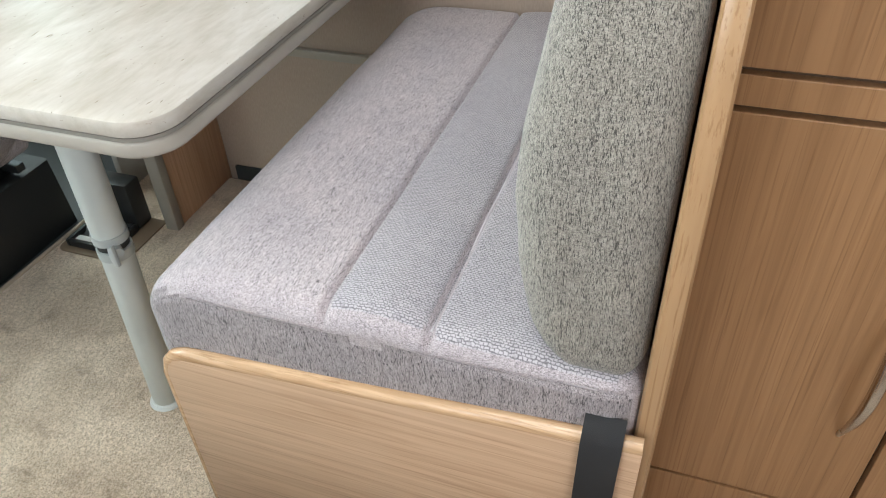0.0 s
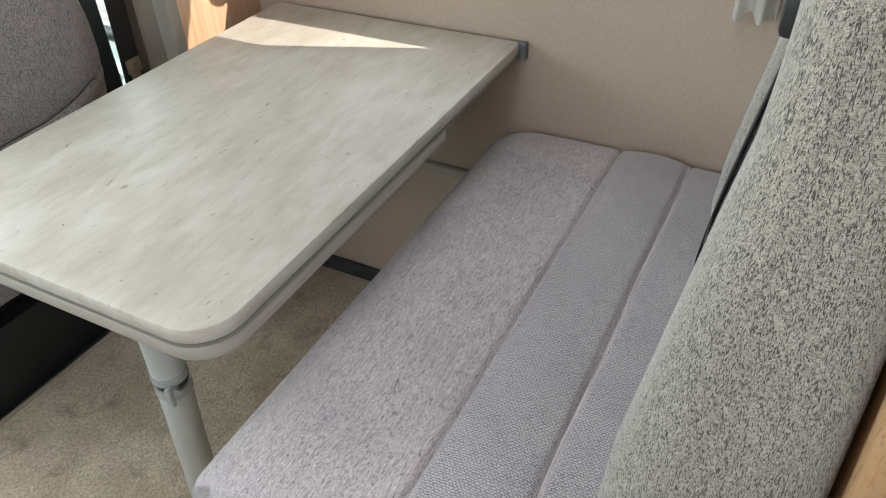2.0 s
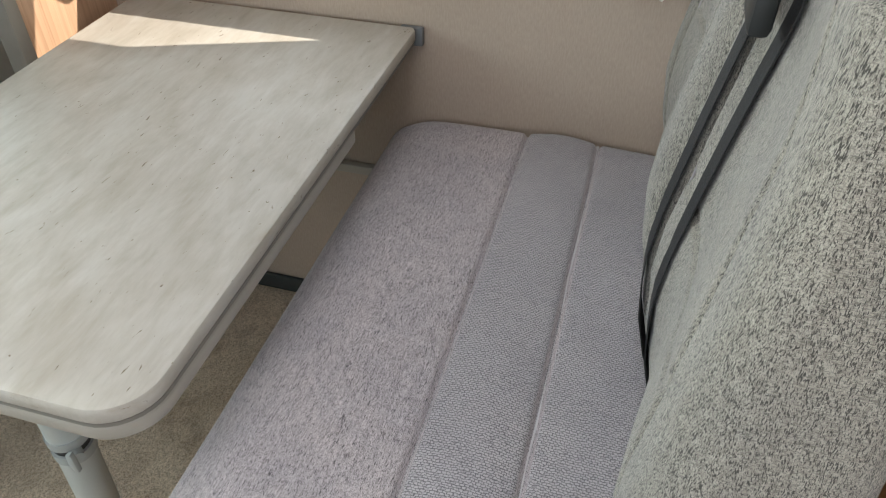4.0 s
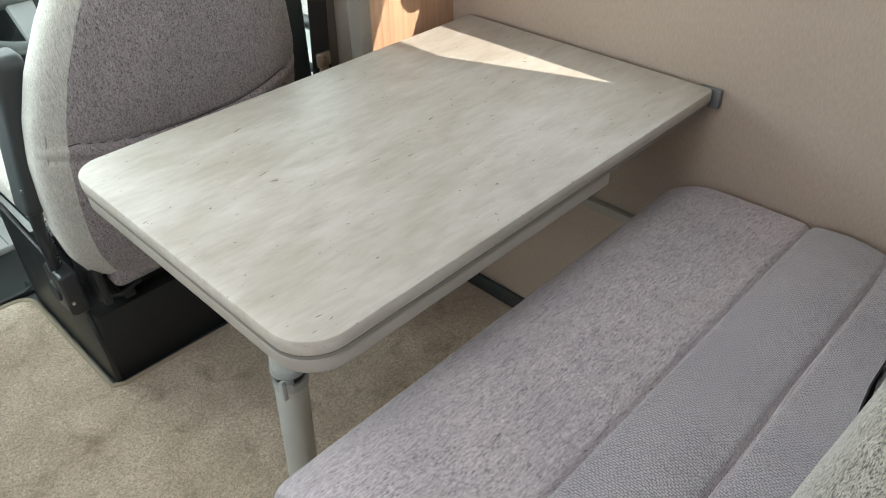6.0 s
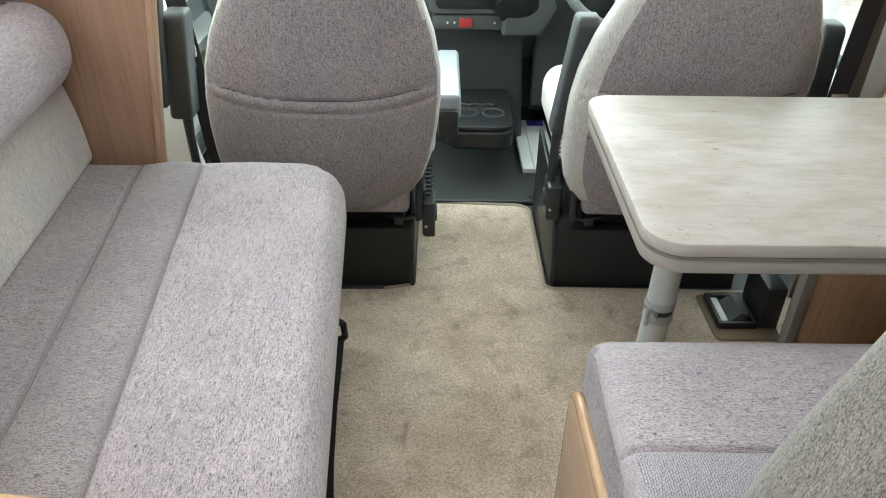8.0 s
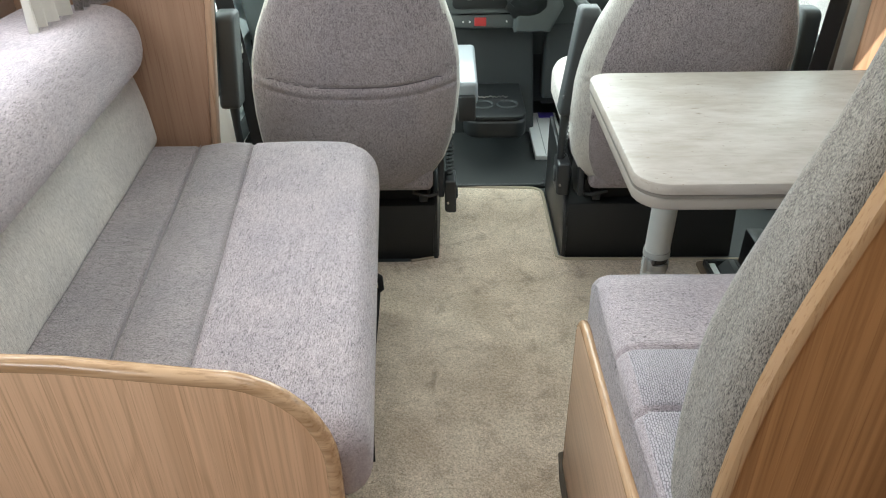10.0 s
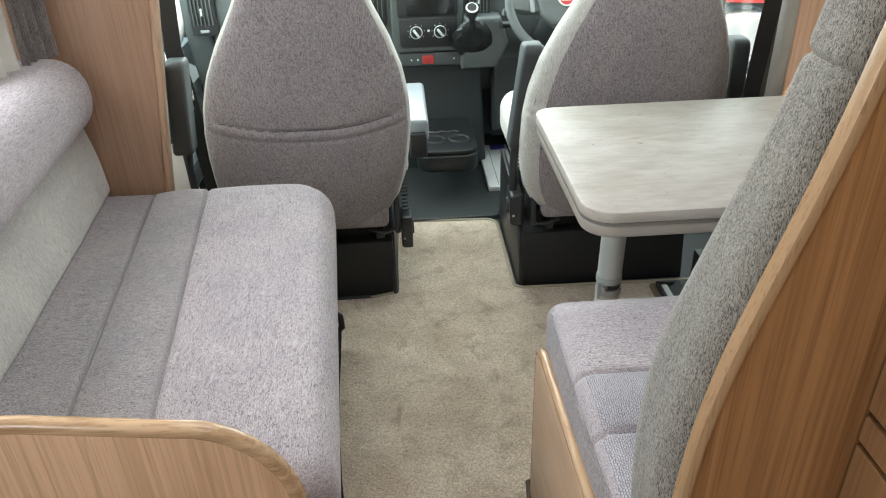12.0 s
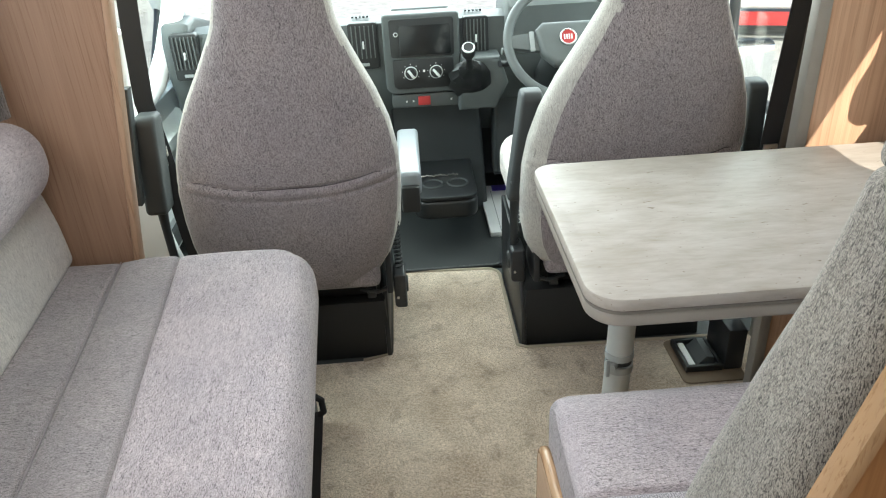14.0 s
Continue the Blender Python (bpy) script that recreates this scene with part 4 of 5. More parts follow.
structure("b_pillar_left", prism([(-0.011, 0.55), (0.003, 0.55), (0.040, 0.84), (0.026, 0.84)], "y", 1.60, 1.63, 0.004), BLACK_M, "black pillar trim behind the oak panel")
structure("b_pillar_right", joined(prism([(1.575, 0.30), (1.60, 0.30), (1.61, 0.92), (1.65, 1.7), (1.62, 1.7), (1.586, 0.92)], "y", 1.60, 1.64, 0.004)), plain("brown_trim", (0.10, 0.085, 0.075), 0.6), "dark brown pillar trim beside the driver")
structure("b_pillar_panel", prism([(1.602, 0.0), (CR, 0.0), (CR, 1.7), (1.66, 1.7), (1.612, 0.92)], "y", 1.612, 1.63, 0.002), plain("pillar_grey", (0.33, 0.32, 0.29), 0.55), "grey lining of the pillar")


def cab_belt(name, pts, side, label):
    t = thing(name, pts[-1], label, "seat belt", "cab seat belts")
    part("webbing", ribbon(pts, side, 0.046, 0.002), WEBBING, t)
    x, y, z = pts[len(pts) // 2]
    part("tongue", joined(box(x - 0.018, x + 0.018, y - 0.012, y - 0.004, z - 0.02, z + 0.012, 0.004), box(x - 0.012, x + 0.012, y - 0.010, y - 0.006, z - 0.045, z - 0.018, 0.001)), STEEL, t, "steel belt tongue")
    return t


cab_belt("cab_seat_belt", [(0.10, 1.70, 1.5), (0.045, 1.70, 0.95), (0.033, 1.70, 0.78), (0.045, 1.705, 0.66), (0.06, 1.72, 0.40), (0.07, 1.74, 0.25)], (1, 0, 0), "black cab seat belt hanging beside the passenger seat")
cab_belt("cab_seat_belt", [(1.61, 1.585, 1.5), (1.564, 1.585, 0.945), (1.553, 1.585, 0.77), (1.544, 1.585, 0.60), (1.537, 1.59, 0.45), (1.535, 1.60, 0.20)], (1, 0, 0), "black cab seat belt hanging beside the driver's seat")


# ---- cab seats ----
PEDESTAL = plain("pedestal_black", (0.011, 0.012, 0.012), 0.6, grain=400, bmp=0.3)
BLACK_G = plain("satin_black_plastic", (0.026, 0.029, 0.031), 0.32)


def cab_seat(cx, side, label, slant, margin, cover):
    """A forward-facing cab seat; side is +1 where its inner armrest lies to the right."""
    t = thing("captain_chair", (cx, 1.85, 0.0), label, "seat", "cab seats")
    zs = [0.272, 0.285, 0.31, 0.36, 0.42, 0.50, 0.58, 0.66, 0.74, 0.82, 0.90, 0.98, 1.06, 1.16, 1.26, 1.34, 1.38, 1.395]
    ws_ = [0.15, 0.19, 0.222, 0.248, 0.262, 0.270, 0.271, 0.263, 0.243, 0.210, 0.168, 0.130, 0.113, 0.112, 0.114, 0.108, 0.09, 0.05]
    bm, rings, n = bmesh.new(), [], 56
    for z in np.concatenate([np.linspace(0.272, 0.32, 7), np.linspace(0.33, 0.62, 70), np.linspace(0.63, 1.36, 40), np.linspace(1.367, 1.395, 5)]):
        w = float(np.interp(z, zs, ws_))
        yr = 1.60 - 0.22 * (z - 0.3)
        dep = float(np.interp(z, (0.272, 0.30, 0.5, 0.9, 1.1, 1.36, 1.395), (0.05, 0.085, 0.105, 0.095, 0.075, 0.06, 0.03)))
        row = []
        for i in range(n):
            a = 2 * math.pi * i / n
            ca, sa = math.cos(a), math.sin(a)
            e = 0.55
            px = w * math.copysign(abs(ca) ** e, ca)
            py = dep * 0.5 * math.copysign(abs(sa) ** e, sa)
            u = px / 0.27
            back = 0.030 * (1 - min(1, abs(px) / max(w, 1e-3)) ** 2.6)
            zz = z
            if sa < 0:
                py -= back * (0.4 + 0.6 * min(1, w / 0.25))
                arc = 0.597 + 0.040 * u * u
                py += groove(z - arc, 0.0042, 0.006) + groove(z - (arc - 0.034), 0.0042, 0.004) - 0.002 * math.exp(-((z - arc + 0.017) / 0.011) ** 2)
            py += soft((px, py + cx, z), 0.003, 6)
            row.append(bm.verts.new((cx + px + slant * (z - 0.5), yr + dep * 0.5 + 0.025 + py, zz)))
        rings.append(row)
    for a, b in zip(rings, rings[1:]):
        for i in range(n):
            f = bm.faces.new((a[i], a[(i + 1) % n], b[(i + 1) % n], b[i]))
    bm.faces.new(rings[0])
    bm.faces.new(rings[-1])
    bmesh.ops.recalc_face_normals(bm, faces=bm.faces)
    for f in bm.faces:
        p = f.calc_center_median()
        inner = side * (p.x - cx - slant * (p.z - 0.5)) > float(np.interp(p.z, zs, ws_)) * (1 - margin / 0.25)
        # Index 0, the backlit rear, takes the chenille darkened as shade.
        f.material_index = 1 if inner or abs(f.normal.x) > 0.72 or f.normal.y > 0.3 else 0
    rings_co = [[tuple(v.co) for v in row] for row in rings]
    rings_z = [[c[2] for c in row] for row in rings_co]
    rings_u = [[(c[0] - cx - slant * (c[2] - 0.5)) / 0.27 for c in row] for row in rings_co]
    back = part("backrest", bm, [FAB_Z_SHADED, FAB_EDGE], t)
    stitch = []
    for i in range(n):
        k = min(range(len(rings)), key=lambda q: abs(rings_z[q][i] - 0.597 - 0.040 * rings_u[q][i] ** 2))
        if 0.62 * n < i < 0.88 * n:
            stitch.append(Vector(rings_co[k][i]) - Vector((0, 0.0008, 0)))
    part("seam", tube(stitch, 0.0012, 6), SEAM_D, back)
    for s_ in (-1, 1):
        line = [(cx + slant * (z - 0.5) + s_ * 0.935 * float(np.interp(z, zs, ws_)), 1.60 - 0.22 * (z - 0.3) + 0.042, z) for z in np.linspace(0.34, 1.30, 40)]
        part("piping", tube(line, 0.0016, 6), PIPE_L, back, "pale piping along the edge")

    def seat_shape(p, u):
        p.z += 0.02 * max(0, 1 - ((p.x - cx) / 0.26) ** 2) * (u.z > 0.5) + 0.04 * u.y * (u.z > 0.5)
        return p
    part("seat_cushion", padded((cx - 0.265, cx + 0.265), (1.715, 2.12), (0.345, 0.455), 0.05, (14, 14, 6), shape=seat_shape), [FAB_PALE], t)
    part("lower_flap", padded((cx - 0.20, cx + 0.20), (1.622, 1.68), (0.255, 0.33), 0.02, (10, 4, 4)), [FAB_Z_SHADED], t)
    base = part("pedestal", joined(prism([(cx - 0.24, 0.0), (cx + 0.213, 0.0), (cx + 0.203, 0.19), (cx - 0.23, 0.19)] if side > 0 else [(cx - 0.258, 0.0), (cx + 0.26, 0.0), (cx + 0.25, 0.19), (cx - 0.248, 0.19)], "y", 1.662, 2.09, 0.008), box(cx - 0.20, cx + 0.19, 1.70, 2.08, 0.19, 0.325, 0.006)), PEDESTAL, t, "black moulded seat pedestal")
    xe = cx + side * (0.208 if side > 0 else 0.258)
    part("side_cover", prism([(1.655, 0.0), (1.655, 0.10), (1.70, 0.20), (1.80, 0.27), (2.09, 0.29), (2.095, 0.0)], "x", *sorted((xe + 0.002 * side, xe - 0.012 * side)), 0.004), BLACK, base, "black side cover with a slanted edge")
    x0, x1, z0, z1 = cover
    rec = part("recliner_housing", prism(rounded(x0, x1, z0, z1, (0.012, 0.006, 0.006, 0.010)), "y", 1.655, 1.735, 0.006, 3), BLACK_G, t)
    part("recliner_knob", disc(((x0 if side < 0 else x1), 1.70, (z0 + z1) / 2), (1, 0, 0), 0.024, 0.010, 20, bev=0.002), BLACK_M, rec)
    part("bolt", disc((x0 + 0.010, 1.6535, z0 + 0.035), (0, 1, 0), 0.0035, 0.004, 12), STEEL, rec)
    for k in (-0.17, 0.17):
        part("seat_runner", box(cx + k - 0.012, cx + k + 0.012, 1.655, 2.06, 0.205, 0.225, 0.003), BLACK_G, t, "black sliding seat runner")
    part("height_lever", tube([(cx + side * 0.14, 1.66, 0.235), (cx + side * 0.19, 1.65, 0.228), (cx + side * 0.22, 1.66, 0.235)], 0.006, 8), BLACK_G, t)
    part("hinge_arm", prism([(1.62, 0.24), (1.70, 0.22), (1.76, 0.26), (1.70, 0.40), (1.655, 0.44), (1.64, 0.34)], "x", *sorted((cx + side * 0.215, cx + side * 0.232)), 0.004), BLACK, t)
    coil = [((x0 + x1) / 2 + 0.010 * math.cos(i * 1.25), 1.70 + 0.010 * math.sin(i * 1.25), z1 - 0.004 + 0.0024 * i) for i in range(64)]
    part("coiled_cable", tube(coil, 0.0022, 5), BLACK, t, "coiled black cable")
    return t


P_SEAT = cab_seat(0.362, 1, "grey-lilac fabric passenger seat with narrow headrest on black pedestal", 0.085, 0.010, (0.594, 0.628, 0.167, 0.272))
D_SEAT = cab_seat(1.206, -1, "grey-lilac fabric driver's seat with pale piping on black pedestal", 0.045, 0.050, (0.917, 0.955, 0.222, 0.322))


def armrest_up(parent, x, y, z0, z1, w, tilt, lean):
    """Armrest folded upright on its lever; lean is the slope across the van."""
    bm = prism(rounded(-0.036, 0.036, z0, z1, (0.020, 0.012, 0.018, 0.024)), "x", -w / 2, w / 2, 0.010, 3)
    for v in bm.verts:
        v.co.y += y - tilt * (v.co.z - z0)
        v.co.x += x + lean * (v.co.z - z0)
    arm = part("armrest", bm, BLACK_M, parent, "black armrest folded upright")
    part("lever", tube([(x, y + 0.012, z0 + 0.02), (x - 0.004, y + 0.018, z0 - 0.06), (x - 0.004, y + 0.025, z0 - 0.16)], [0.015, 0.011, 0.011], 12), BLACK_G, arm)
    part("screw_cap", disc((x - w / 2 + 0.010, y - 0.037, z0 + 0.06), (0, 1, 0), 0.0045, 0.004, 12), DASH_L, arm)


armrest_up(D_SEAT, 0.934, 1.675, 0.470, 0.765, 0.052, 0.10, 0.11)
armrest_up(P_SEAT, 0.017, 1.675, 0.500, 0.762, 0.054, 0.06, 0.11)
armrest_up(D_SEAT, 1.532, 1.675, 0.470, 0.752, 0.050, 0.06, -0.05)
part("armrest", joined(box(0.628, 0.690, 1.702, 2.06, 0.482, 0.548, 0.012, 3)), plain("armrest_grey", (0.20, 0.22, 0.235), 0.35), P_SEAT, "grey armrest folded level")
part("armrest_end", box(0.634, 0.684, 1.686, 1.710, 0.440, 0.515, 0.008), BLACK, P_SEAT)


# ---- dashboard ----
def dashboard():
    t = thing("dashboard", (0.75, 2.75, 0.0), "dark grey moulded dashboard with vents, dials and red hazard switch", "dashboard")
    prof = [(2.99, 0.30), (2.72, 0.30), (2.62, 0.42), (2.545, 0.50), (2.53, 0.60), (2.525, 0.70), (2.54, 0.765), (2.60, 0.778), (2.80, 0.745), (2.99, 0.70)]
    body = part("body", prism(prof, "x", -0.06, 1.62, 0.012, 3), DASH, t)
    part("glovebox_lid", prism(rounded(0.0, 0.53, 0.44, 0.60, (0.03,) * 4), "y", 2.512, 2.54, 0.008), DASH_L, t)
    part("lower_console", prism([(0.60, 0.0), (0.955, 0.0), (0.94, 0.30), (0.93, 0.47), (0.60, 0.47)], "y", 2.60, 2.95, 0.015, 3), BLACK_M, t, "black lower centre console")
    stack = part("console_face", prism(rounded(0.595, 0.858, 0.525, 0.800, (0.03, 0.03, 0.012, 0.012)), "y", 2.488, 2.60, 0.008, 3), DASH, t)
    part("screen_bezel", prism(rounded(0.618, 0.838, 0.655, 0.785, (0.01,) * 4), "y", 2.482, 2.490, 0.002), BLACK, stack)
    part("screen", prism(rounded(0.650, 0.826, 0.662, 0.762, (0.006,) * 4), "y", 2.479, 2.4825, 0.0008), SHADE, stack, "dark radio screen")
    part("radio_button", ring((0.640, 2.480, 0.735), (0, 1, 0), 0.0065, 0.0016, 20, 6), PALE, stack, "small pale ring button")
    part("climate_panel", prism(rounded(0.622, 0.834, 0.545, 0.648, (0.02, 0.02, 0.008, 0.008)), "y", 2.483, 2.490, 0.002), BLACK, stack)
    for x, a in ((0.684, -35), (0.772, -40)):
        dial = part("dial", disc((x, 2.474, 0.601), (0, 1, 0), 0.0175, 0.020, 32, bev=0.002), BLACK, stack, "black rotary heater dial")
        part("dial_ring", ring((x, 2.480, 0.601), (0, 1, 0), 0.0215, 0.0020, 40, 8), PALE, dial, "pale printed ring")
        part("dial_grip", turned(box(-0.0045, 0.0045, -0.008, 0.004, -0.017, 0.017, 0.002), Matrix.Translation((x, 2.466, 0.601)) @ Matrix.Rotation(radians(a), 4, "Y")), PALE, dial, "pale pointer grip")
        for k in range(7):
            b = radians(-120 + 40 * k)
            part("dial_mark", box(x + 0.030 * math.sin(b) - 0.0012, x + 0.030 * math.sin(b) + 0.0012, 2.4810, 2.4828, 0.601 + 0.030 * math.cos(b) - 0.0012, 0.601 + 0.030 * math.cos(b) + 0.0012), WHITE, dial)
    part("snow_button", box(0.7255, 0.7335, 2.480, 2.486, 0.602, 0.610, 0.001), WHITE, stack, "small lit white button")
    sw = part("switch_strip", prism(rounded(0.610, 0.90, 0.470, 0.520, (0.012,) * 4), "y", 2.505, 2.56, 0.004), DASH, t)
    part("hazard_switch", box(0.703, 0.747, 2.499, 2.508, 0.478, 0.510, 0.003), RED, sw, "red hazard switch")
    for x in (0.662, 0.686, 0.822):
        part("switch_mark", box(x - 0.003, x + 0.003, 2.5035, 2.506, 0.490, 0.497, 0.0005), WHITE, sw)
    for x0, x1 in ((0.475, 0.578), (0.872, 0.962), (-0.13, -0.035), (1.46, 1.55)):
        v = part("air_vent", prism(rounded(x0, x1, 0.615, 0.775, (0.012,) * 4), "y", 2.512, 2.545, 0.004), BLACK, t)
        for k in range(6):
            xx = x0 + 0.014 + (x1 - x0 - 0.028) * k / 5
            part("slat", box(xx - 0.0018, xx + 0.0018, 2.505, 2.516, 0.655, 0.765), DASH_L, v)
        part("vent_lever", box((x0 + x1) / 2 - 0.003, (x0 + x1) / 2 + 0.003, 2.497, 2.506, 0.690, 0.715, 0.001), PALE, v)
        part("vent_wheel", box((x0 + x1) / 2 - 0.016, (x0 + x1) / 2 + 0.016, 2.506, 2.513, 0.628, 0.638, 0.001), GREY, v)
    for x0 in (0.49, 0.885):
        for k in range(5):
            part("demister_slot", box(x0 + 0.013 * k, x0 + 0.013 * k + 0.007, 2.575, 2.60, 0.780, 0.7855), BLACK, t)
    part("top_tray", box(0.628, 0.830, 2.56, 2.70, 0.779, 0.806, 0.008, 3), DASH_L, t, "raised tray on the dash top")
    part("binnacle", prism([(2.50, 0.70), (2.50, 0.80), (2.54, 0.845), (2.66, 0.85), (2.80, 0.78), (2.80, 0.70)], "x", 1.02, 1.42, 0.02, 3), DASH_L, t, "instrument hood")
    part("lever_console", prism([(0.845, 0.47), (0.975, 0.47), (1.02, 0.56), (0.99, 0.655), (0.86, 0.655)], "y", 2.43, 2.56, 0.015, 3), DASH, t)
    tray = part("cup_tray", joined(prism(rounded(0.66, 0.888, 2.255, 2.62, (0.06, 0.05, 0, 0)), "z", 0.135, 0.205, 0.014, 3), prism(rounded(0.66, 0.888, 2.255, 2.62, (0.06, 0.05, 0, 0)), "z", 0.206, 0.222, 0.006)), BLACK, t, "black cup holder tray")
    for x in (0.735, 0.825):
        part("cup_rim", ring((x, 2.375, 0.222), (0, 0, 1), 0.036, 0.005, 28, 8), BLACK_M, tray)
    part("chain", tube([(0.66 + 0.008 * i, 2.44 + 0.004 * math.sin(i * 1.1), 0.226 + 0.003 * (i % 2)) for i in range(22)], 0.003, 5), STEEL, tray, "bright bead chain lying in the tray")
    part("knee_panel", prism([(0.98, 0.16), (1.40, 0.16), (1.40, 0.48), (0.98, 0.48)], "y", 2.58, 2.70, 0.02, 3), BLACK_M, t)
    return t


dashboard()
structure("dash_end", prism([(2.99, 0.30), (2.66, 0.30), (2.57, 0.50), (2.535, 0.62), (2.53, 0.74), (2.56, 0.80), (2.66, 0.81), (2.99, 0.72)], "x", -0.165, -0.065, 0.02, 3), DASH, "dark rounded end of the dashboard")
structure("pillar_trim", tube([(-0.095, 2.64, 0.96), (-0.125, 2.62, 0.84), (-0.175, 2.60, 0.70), (-0.215, 2.54, 0.60), (-0.25, 2.44, 0.545), (-0.262, 2.25, 0.525)], [0.040, 0.038, 0.036, 0.034, 0.028, 0.02], 16), WHITE, "white moulded trim sweeping from pillar to door sill")
structure("dash_end", box(1.625, CR, 2.62, 2.99, 0.0, 0.70, 0.03, 3), PALE, "pale pillar foot at the end of the dashboard")


def gear_lever():
    t = thing("gear_lever", (0.885, 2.43, 0.56), "black gear lever with pale ring knob and folded gaiter", "gear lever")
    rings = []
    bm = bmesh.new()
    for j in range(9):
        k = j / 8
        r = 0.062 * (1 - k) ** 0.8 + 0.011 + 0.006 * math.sin(j * 2.4)
        c = Vector((0.885 - 0.006 * k, 2.425 - 0.085 * k, 0.580 + 0.067 * k))
        rings.append([bm.verts.new(c + Vector((r * math.cos(2 * math.pi * i / 20) * (1 + 0.08 * math.sin(3 * i)), -0.35 * r * math.sin(2 * math.pi * i / 20), r * math.sin(2 * math.pi * i / 20)))) for i in range(20)])
    for a, b in zip(rings, rings[1:]):
        for i in range(20):
            bm.faces.new((a[i], a[(i + 1) % 20], b[(i + 1) % 20], b[i]))
    part("gaiter", bm, BLACK, t)
    part("stalk", tube([(0.880, 2.36, 0.634), (0.873, 2.30, 0.702)], [0.011, 0.010], 12), BLACK, t)
    knob = part("knob", tube([(0.874, 2.312, 0.687), (0.872, 2.300, 0.702), (0.871, 2.288, 0.717), (0.871, 2.280, 0.725)], [0.014, 0.022, 0.023, 0.017], 20), BLACK, t)
    part("knob_ring", ring((0.871, 2.281, 0.724), (0, -0.6, 0.8), 0.0185, 0.0032, 32, 8), PALE, knob, "pale ring with shift pattern")
    return t


gear_lever()


def steering_wheel():
    c = Vector((1.180, 2.262, 0.732))
    ax = Vector((0.0, -0.80, 0.60)).normalized()
    t = thing("steering_wheel", c, "black three-spoke steering wheel with red round badge", "steering wheel")
    up = (Vector((0, 0, 1)) - ax * ax.z).normalized()
    rt = up.cross(ax).normalized()
    part("rim", ring(c, ax, 0.185, 0.0155, 64, 12), DASH_L, t)
    m = Matrix.Identity(4)
    for k, v in enumerate((rt, up, ax)):
        for i in range(3):
            m[i][k] = v[i]
    m = Matrix.Translation(c) @ m
    hub = [(-0.10, 0.030), (-0.075, 0.055), (0.075, 0.055), (0.10, 0.030), (0.085, -0.045), (0.045, -0.085), (-0.045, -0.085), (-0.085, -0.045)]
    pad = part("airbag_pad", turned(prism(hub, "z", -0.02, 0.028, 0.014, 3), m), DASH_L, t)
    part("badge", turned(disc((0, -0.002, 0.030), (0, 0, 1), 0.024, 0.006, 28, bev=0.001), m), RED, pad, "red round badge")
    part("badge_ring", turned(ring((0, -0.002, 0.032), (0, 0, 1), 0.0245, 0.003, 32, 8), m), STEEL, pad, "chrome badge ring")
    for k in range(4):
        part("badge_bar", turned(box(-0.0135 + 0.0075 * k, -0.0095 + 0.0075 * k, -0.010, 0.006, 0.0325, 0.034), m), WHITE, pad)
    for s_ in (-1, 1):
        part("spoke", turned(prism([(s_ * 0.085, 0.030), (s_ * 0.18, 0.022), (s_ * 0.18, -0.020), (s_ * 0.085, -0.035)], "z", -0.012, 0.012, 0.005), m), DASH_L, t)
        part("spoke_trim", turned(box(*sorted((s_ * 0.103, s_ * 0.118)), -0.036, 0.030, 0.008, 0.017, 0.003), m), GREY, t)
    part("spoke", turned(prism([(-0.03, -0.08), (0.03, -0.08), (0.022, -0.18), (-0.022, -0.18)], "z", -0.014, 0.010, 0.005), m), GREY, t)
    part("column", tube([c - ax * 0.02, c - ax * 0.30], [0.05, 0.06], 20), BLACK_M, t)
    part("stalk_switch", tube([c - ax * 0.07 - rt * 0.05, c - ax * 0.06 - rt * 0.17, c - ax * 0.055 - rt * 0.20], [0.008, 0.009, 0.012], 10), DASH_L, t)
    part("ignition", tube([Vector((1.02, 2.42, 0.63)), Vector((0.985, 2.40, 0.635))], 0.012, 12), BLACK, t)
    return t


steering_wheel()


# ---- small things on the floor ----
def floor_tray():
    t = thing("floor_box", (1.42, 1.53, 0.008), "black floor vent with a white strip let into the carpet", "floor vent")
    part("surround", prism(rounded(1.345, 1.515, 1.428, 1.622, (0.02, 0.004, 0.004, 0.02)), "z", 0.008, 0.013, 0.002), plain("surround_brown", (0.20, 0.15, 0.10), 0.7), t, "brown edged surround")
    part("frame", joined(box(1.362, 1.462, 1.470, 1.480, 0.013, 0.032, 0.002), box(1.362, 1.462, 1.592, 1.602, 0.013, 0.032, 0.002), box(1.362, 1.372, 1.480, 1.592, 0.013, 0.032, 0.002), box(1.452, 1.462, 1.480, 1.592, 0.013, 0.032, 0.002)), BLACK, t)
    part("well", box(1.372, 1.452, 1.480, 1.592, 0.013, 0.018), BLACK_M, t)
    part("strip", box(1.374, 1.392, 1.486, 1.586, 0.018, 0.028, 0.002), WHITE, t, "white strip")
    part("flap", prism([(1.402, 0.018), (1.448, 0.018), (1.445, 0.040), (1.425, 0.044)], "y", 1.495, 1.585, 0.003), DASH_L, t)
    part("side_box", box(1.464, 1.515, 1.470, 1.600, 0.013, 0.14, 0.006), BLACK, t, "tall black box beside the vent")
    return t


floor_tray()


def folder():
    t = thing("document_folder", (0.97, 2.6, 0.012), "white folder with a blue spine lying on the cab floor", "folder")
    part("cover", box(0.935, 1.06, 2.33, 2.76, 0.012, 0.032, 0.003), WHITE, t)
    part("spine", box(0.985, 1.05, 2.70, 2.755, 0.0325, 0.0345, 0.0005), plain("blue_print", (0.06, 0.04, 0.30), 0.4), t, "blue printed band")
    part("crease", box(0.975, 0.978, 2.335, 2.70, 0.0322, 0.0330), GREY, t)
    return t


folder()


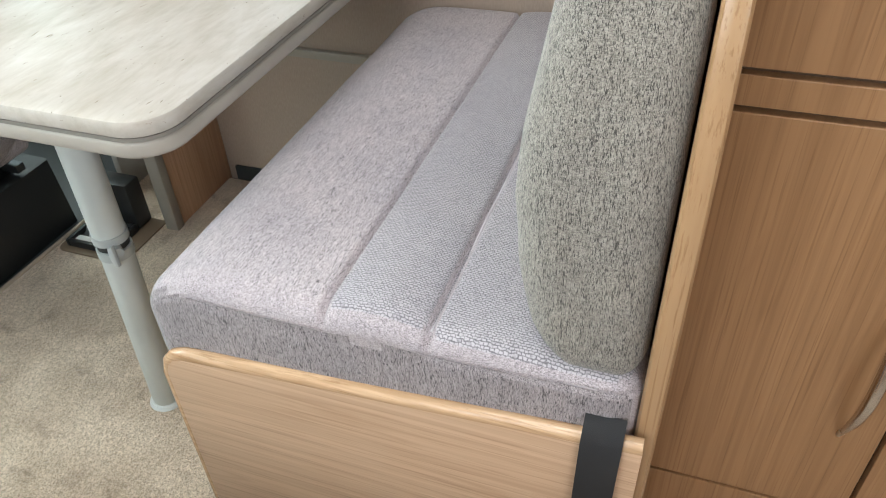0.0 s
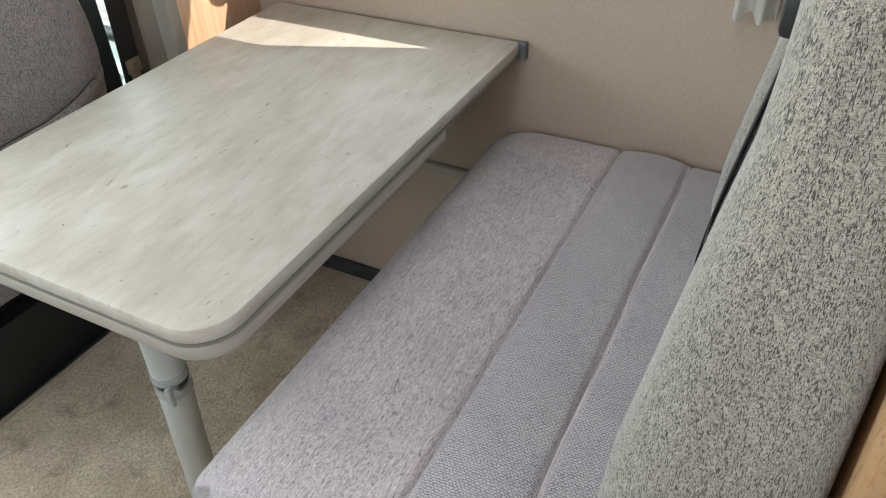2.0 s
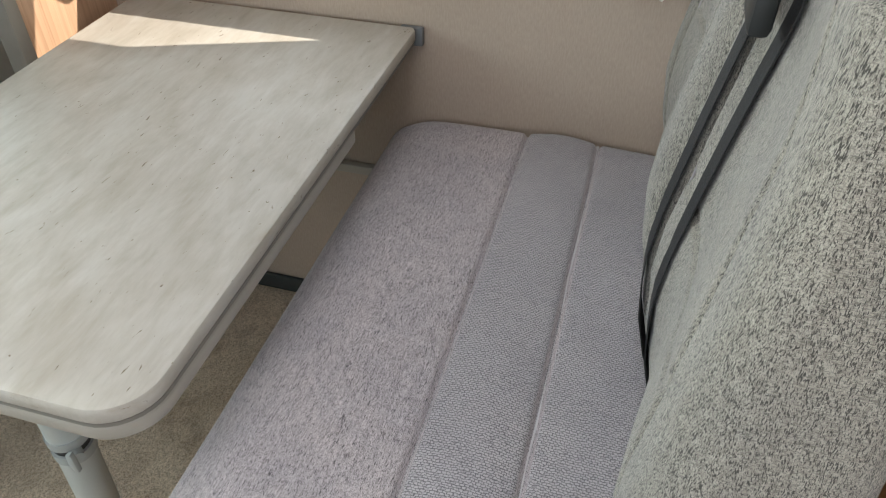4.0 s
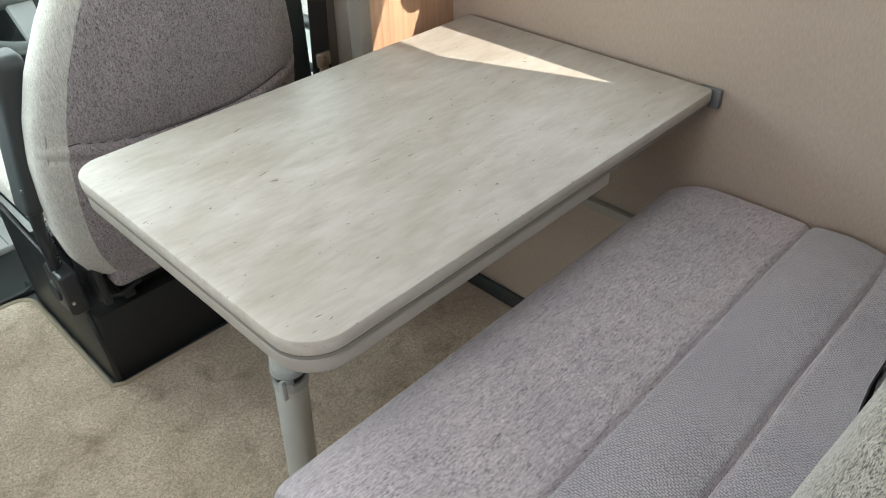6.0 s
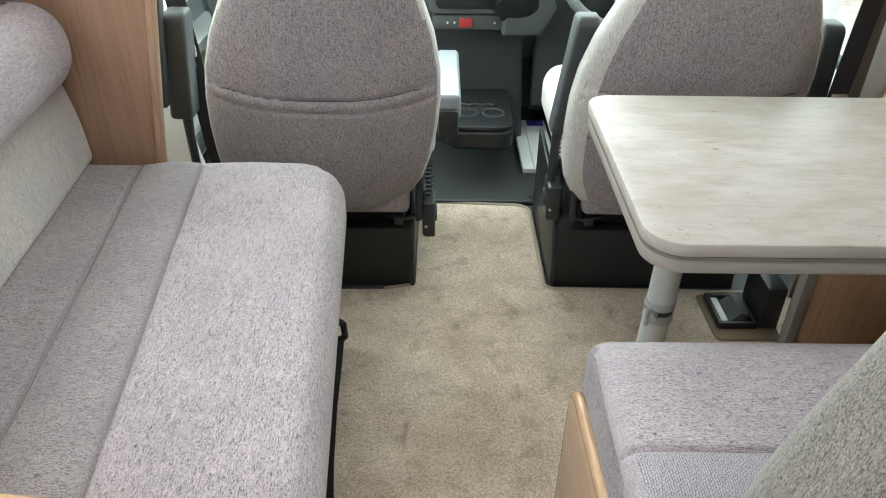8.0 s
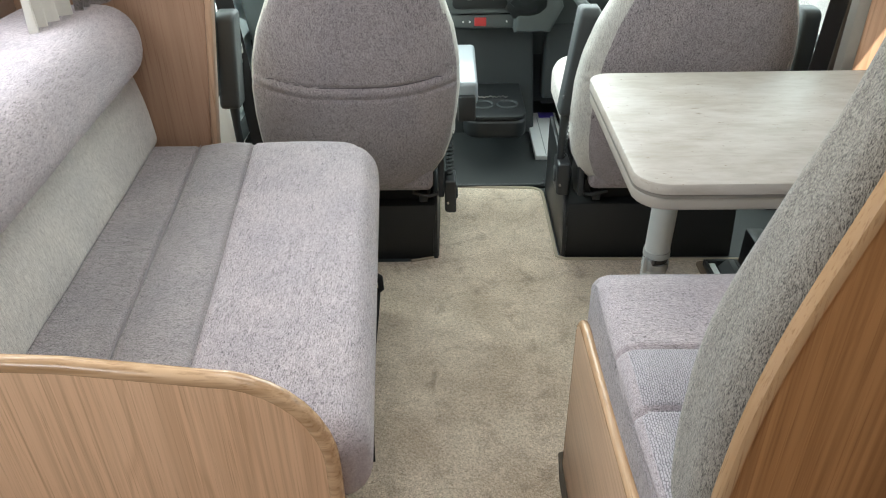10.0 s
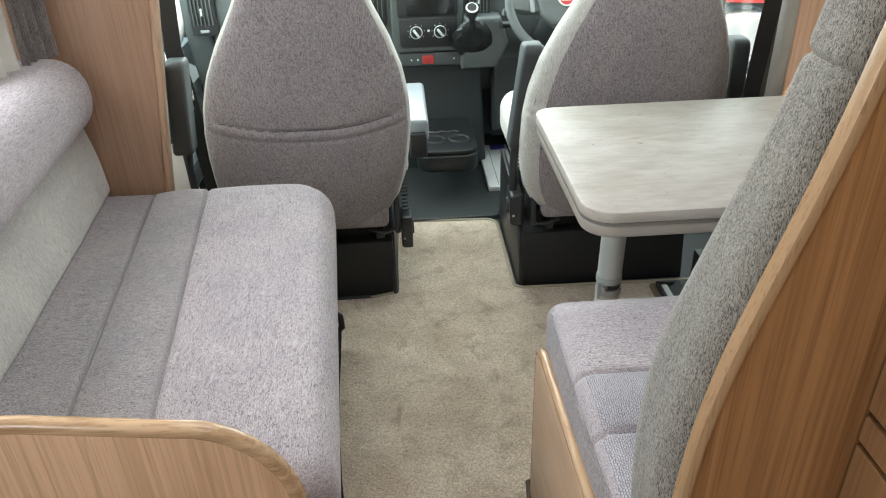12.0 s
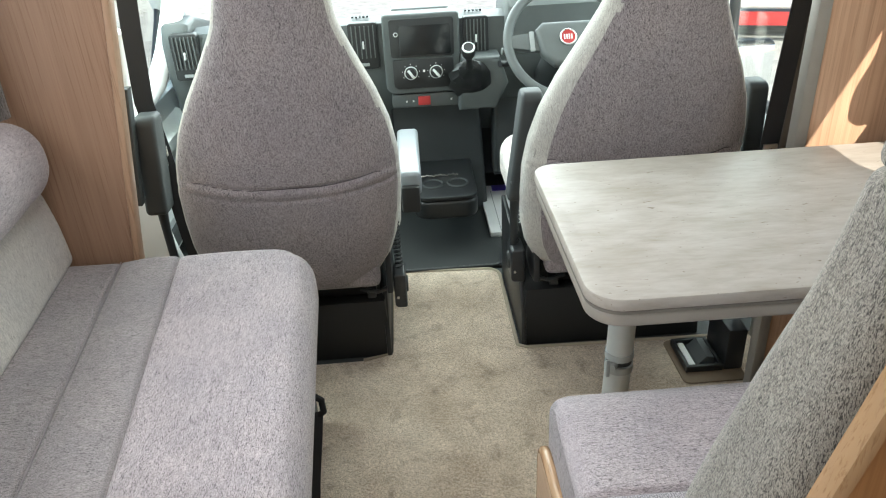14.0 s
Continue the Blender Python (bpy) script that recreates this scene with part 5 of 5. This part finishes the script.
# ---- outside ----
structure("ground", box(-120, 120, -120, 160, -0.75, -0.70), plain("concrete", (0.42, 0.42, 0.40), 0.9, grain=80, var=0.25, bmp=0.3), "pale concrete yard outside")


def mirror(cx, sgn):
    t = thing("door_mirror", (cx, 2.62, 0.45), "black door mirror on a curved arm outside the cab window", "mirror", "door mirrors")
    x = cx + sgn * 0.13
    part("shell", padded(tuple(sorted((x - 0.085, x + 0.085))), (2.62, 2.70), (0.40, 0.600), 0.03, (8, 5, 8)), [BLACK], t)
    part("mirror_glass", box(x - 0.07, x + 0.07, 2.613, 2.619, 0.415, 0.585, 0.002), plain("mirror_silver", (0.85, 0.87, 0.87), 0.03, 1.0, bmp=0), t, "silver mirror glass")
    part("arm", tube([(cx + sgn * 0.02, 2.68, 0.50), (cx + sgn * 0.09, 2.68, 0.48)], 0.02, 10), BLACK, t)
    return t


mirror(CL - 0.04, -1)
mirror(CR + 0.04, 1)


def parked_van(x, y, turn, body, stripe, label):
    t = thing("parked_van", (0, 0, -0.70), label, "van", "parked vans")
    prof = [(-2.6, 0.35), (2.3, 0.35), (2.5, 0.6), (2.45, 1.15), (1.75, 1.45), (1.1, 2.35), (0.6, 2.6), (-2.6, 2.6)]
    part("body", prism([(a, b - 0.70) for a, b in prof], "y", -0.98, 0.98, 0.08, 3), body, t)
    for s_ in (-0.985, 0.985):
        part("stripe", joined(box(-2.5, 1.9, s_ - 0.006, s_ + 0.006, 0.25, 0.42), box(-2.5, 1.9, s_ - 0.006, s_ + 0.006, -0.50, -0.36)), stripe, t, "red stripe")
        part("side_window", prism([(0.2, 0.75), (1.55, 0.75), (1.0, 1.5), (0.2, 1.5)], "y", s_ - 0.004, s_ + 0.004), SHADE, t)
        for wx in (-1.7, 1.6):
            wh = part("wheel", disc((wx, s_ * 0.93, -0.36), (0, 1, 0), 0.34, 0.22, 28, bev=0.03), BLACK, t)
            part("rim", disc((wx, s_ * 1.05, -0.36), (0, 1, 0), 0.20, 0.02, 20), STEEL, wh)
    part("windscreen", turned(box(-0.01, 0.01, -0.85, 0.85, -0.5, 0.5), Matrix.Translation((1.47, 0, 1.21)) @ Matrix.Rotation(radians(-36), 4, "Y")), SHADE, t)
    for s_ in (-0.7, 0.7):
        part("headlight", box(2.44, 2.49, s_ - 0.18, s_ + 0.18, 0.05, 0.25, 0.02), WHITE, t)
    t.location, t.rotation_euler = (x, y, -0.70), (0, 0, radians(turn))
    return t


parked_van(5.4, 8.3, 160, WHITE, RED, "white parked van with a red side stripe")
parked_van(-5.0, 13.5, 75, WHITE, GREY, "white parked van with a grey side stripe")


def hedge():
    bm = bmesh.new()
    rnd = random.Random(5)
    for k in range(5200):
        x = rnd.uniform(-40, 40)
        h = 2.6 + 0.9 * noise.noise(Vector((x * 0.35, 0, 0)))
        y, z = 24 + rnd.uniform(-1.4, 1.4), rnd.uniform(-0.7, h - 0.7)
        a, b, s_ = rnd.uniform(0, 6.3), rnd.uniform(-1, 1), rnd.uniform(0.12, 0.30)
        u, v = Vector((math.cos(a), math.sin(a), b)).normalized() * s_, Vector((-math.sin(a), math.cos(a), rnd.uniform(-1, 1))).normalized() * s_ * 0.7
        c = Vector((x, y, z))
        bm.faces.new([bm.verts.new(c + p) for p in (u, v, -u, -v)])
    return part("hedge", bm, plain("hedge_leaf", (0.06, 0.10, 0.03), 0.7, grain=4, var=0.4, bmp=0), None, smooth=False, tags=dict(label="distant green hedge along the car park", category="hedge", kind="stuff"))


hedge()
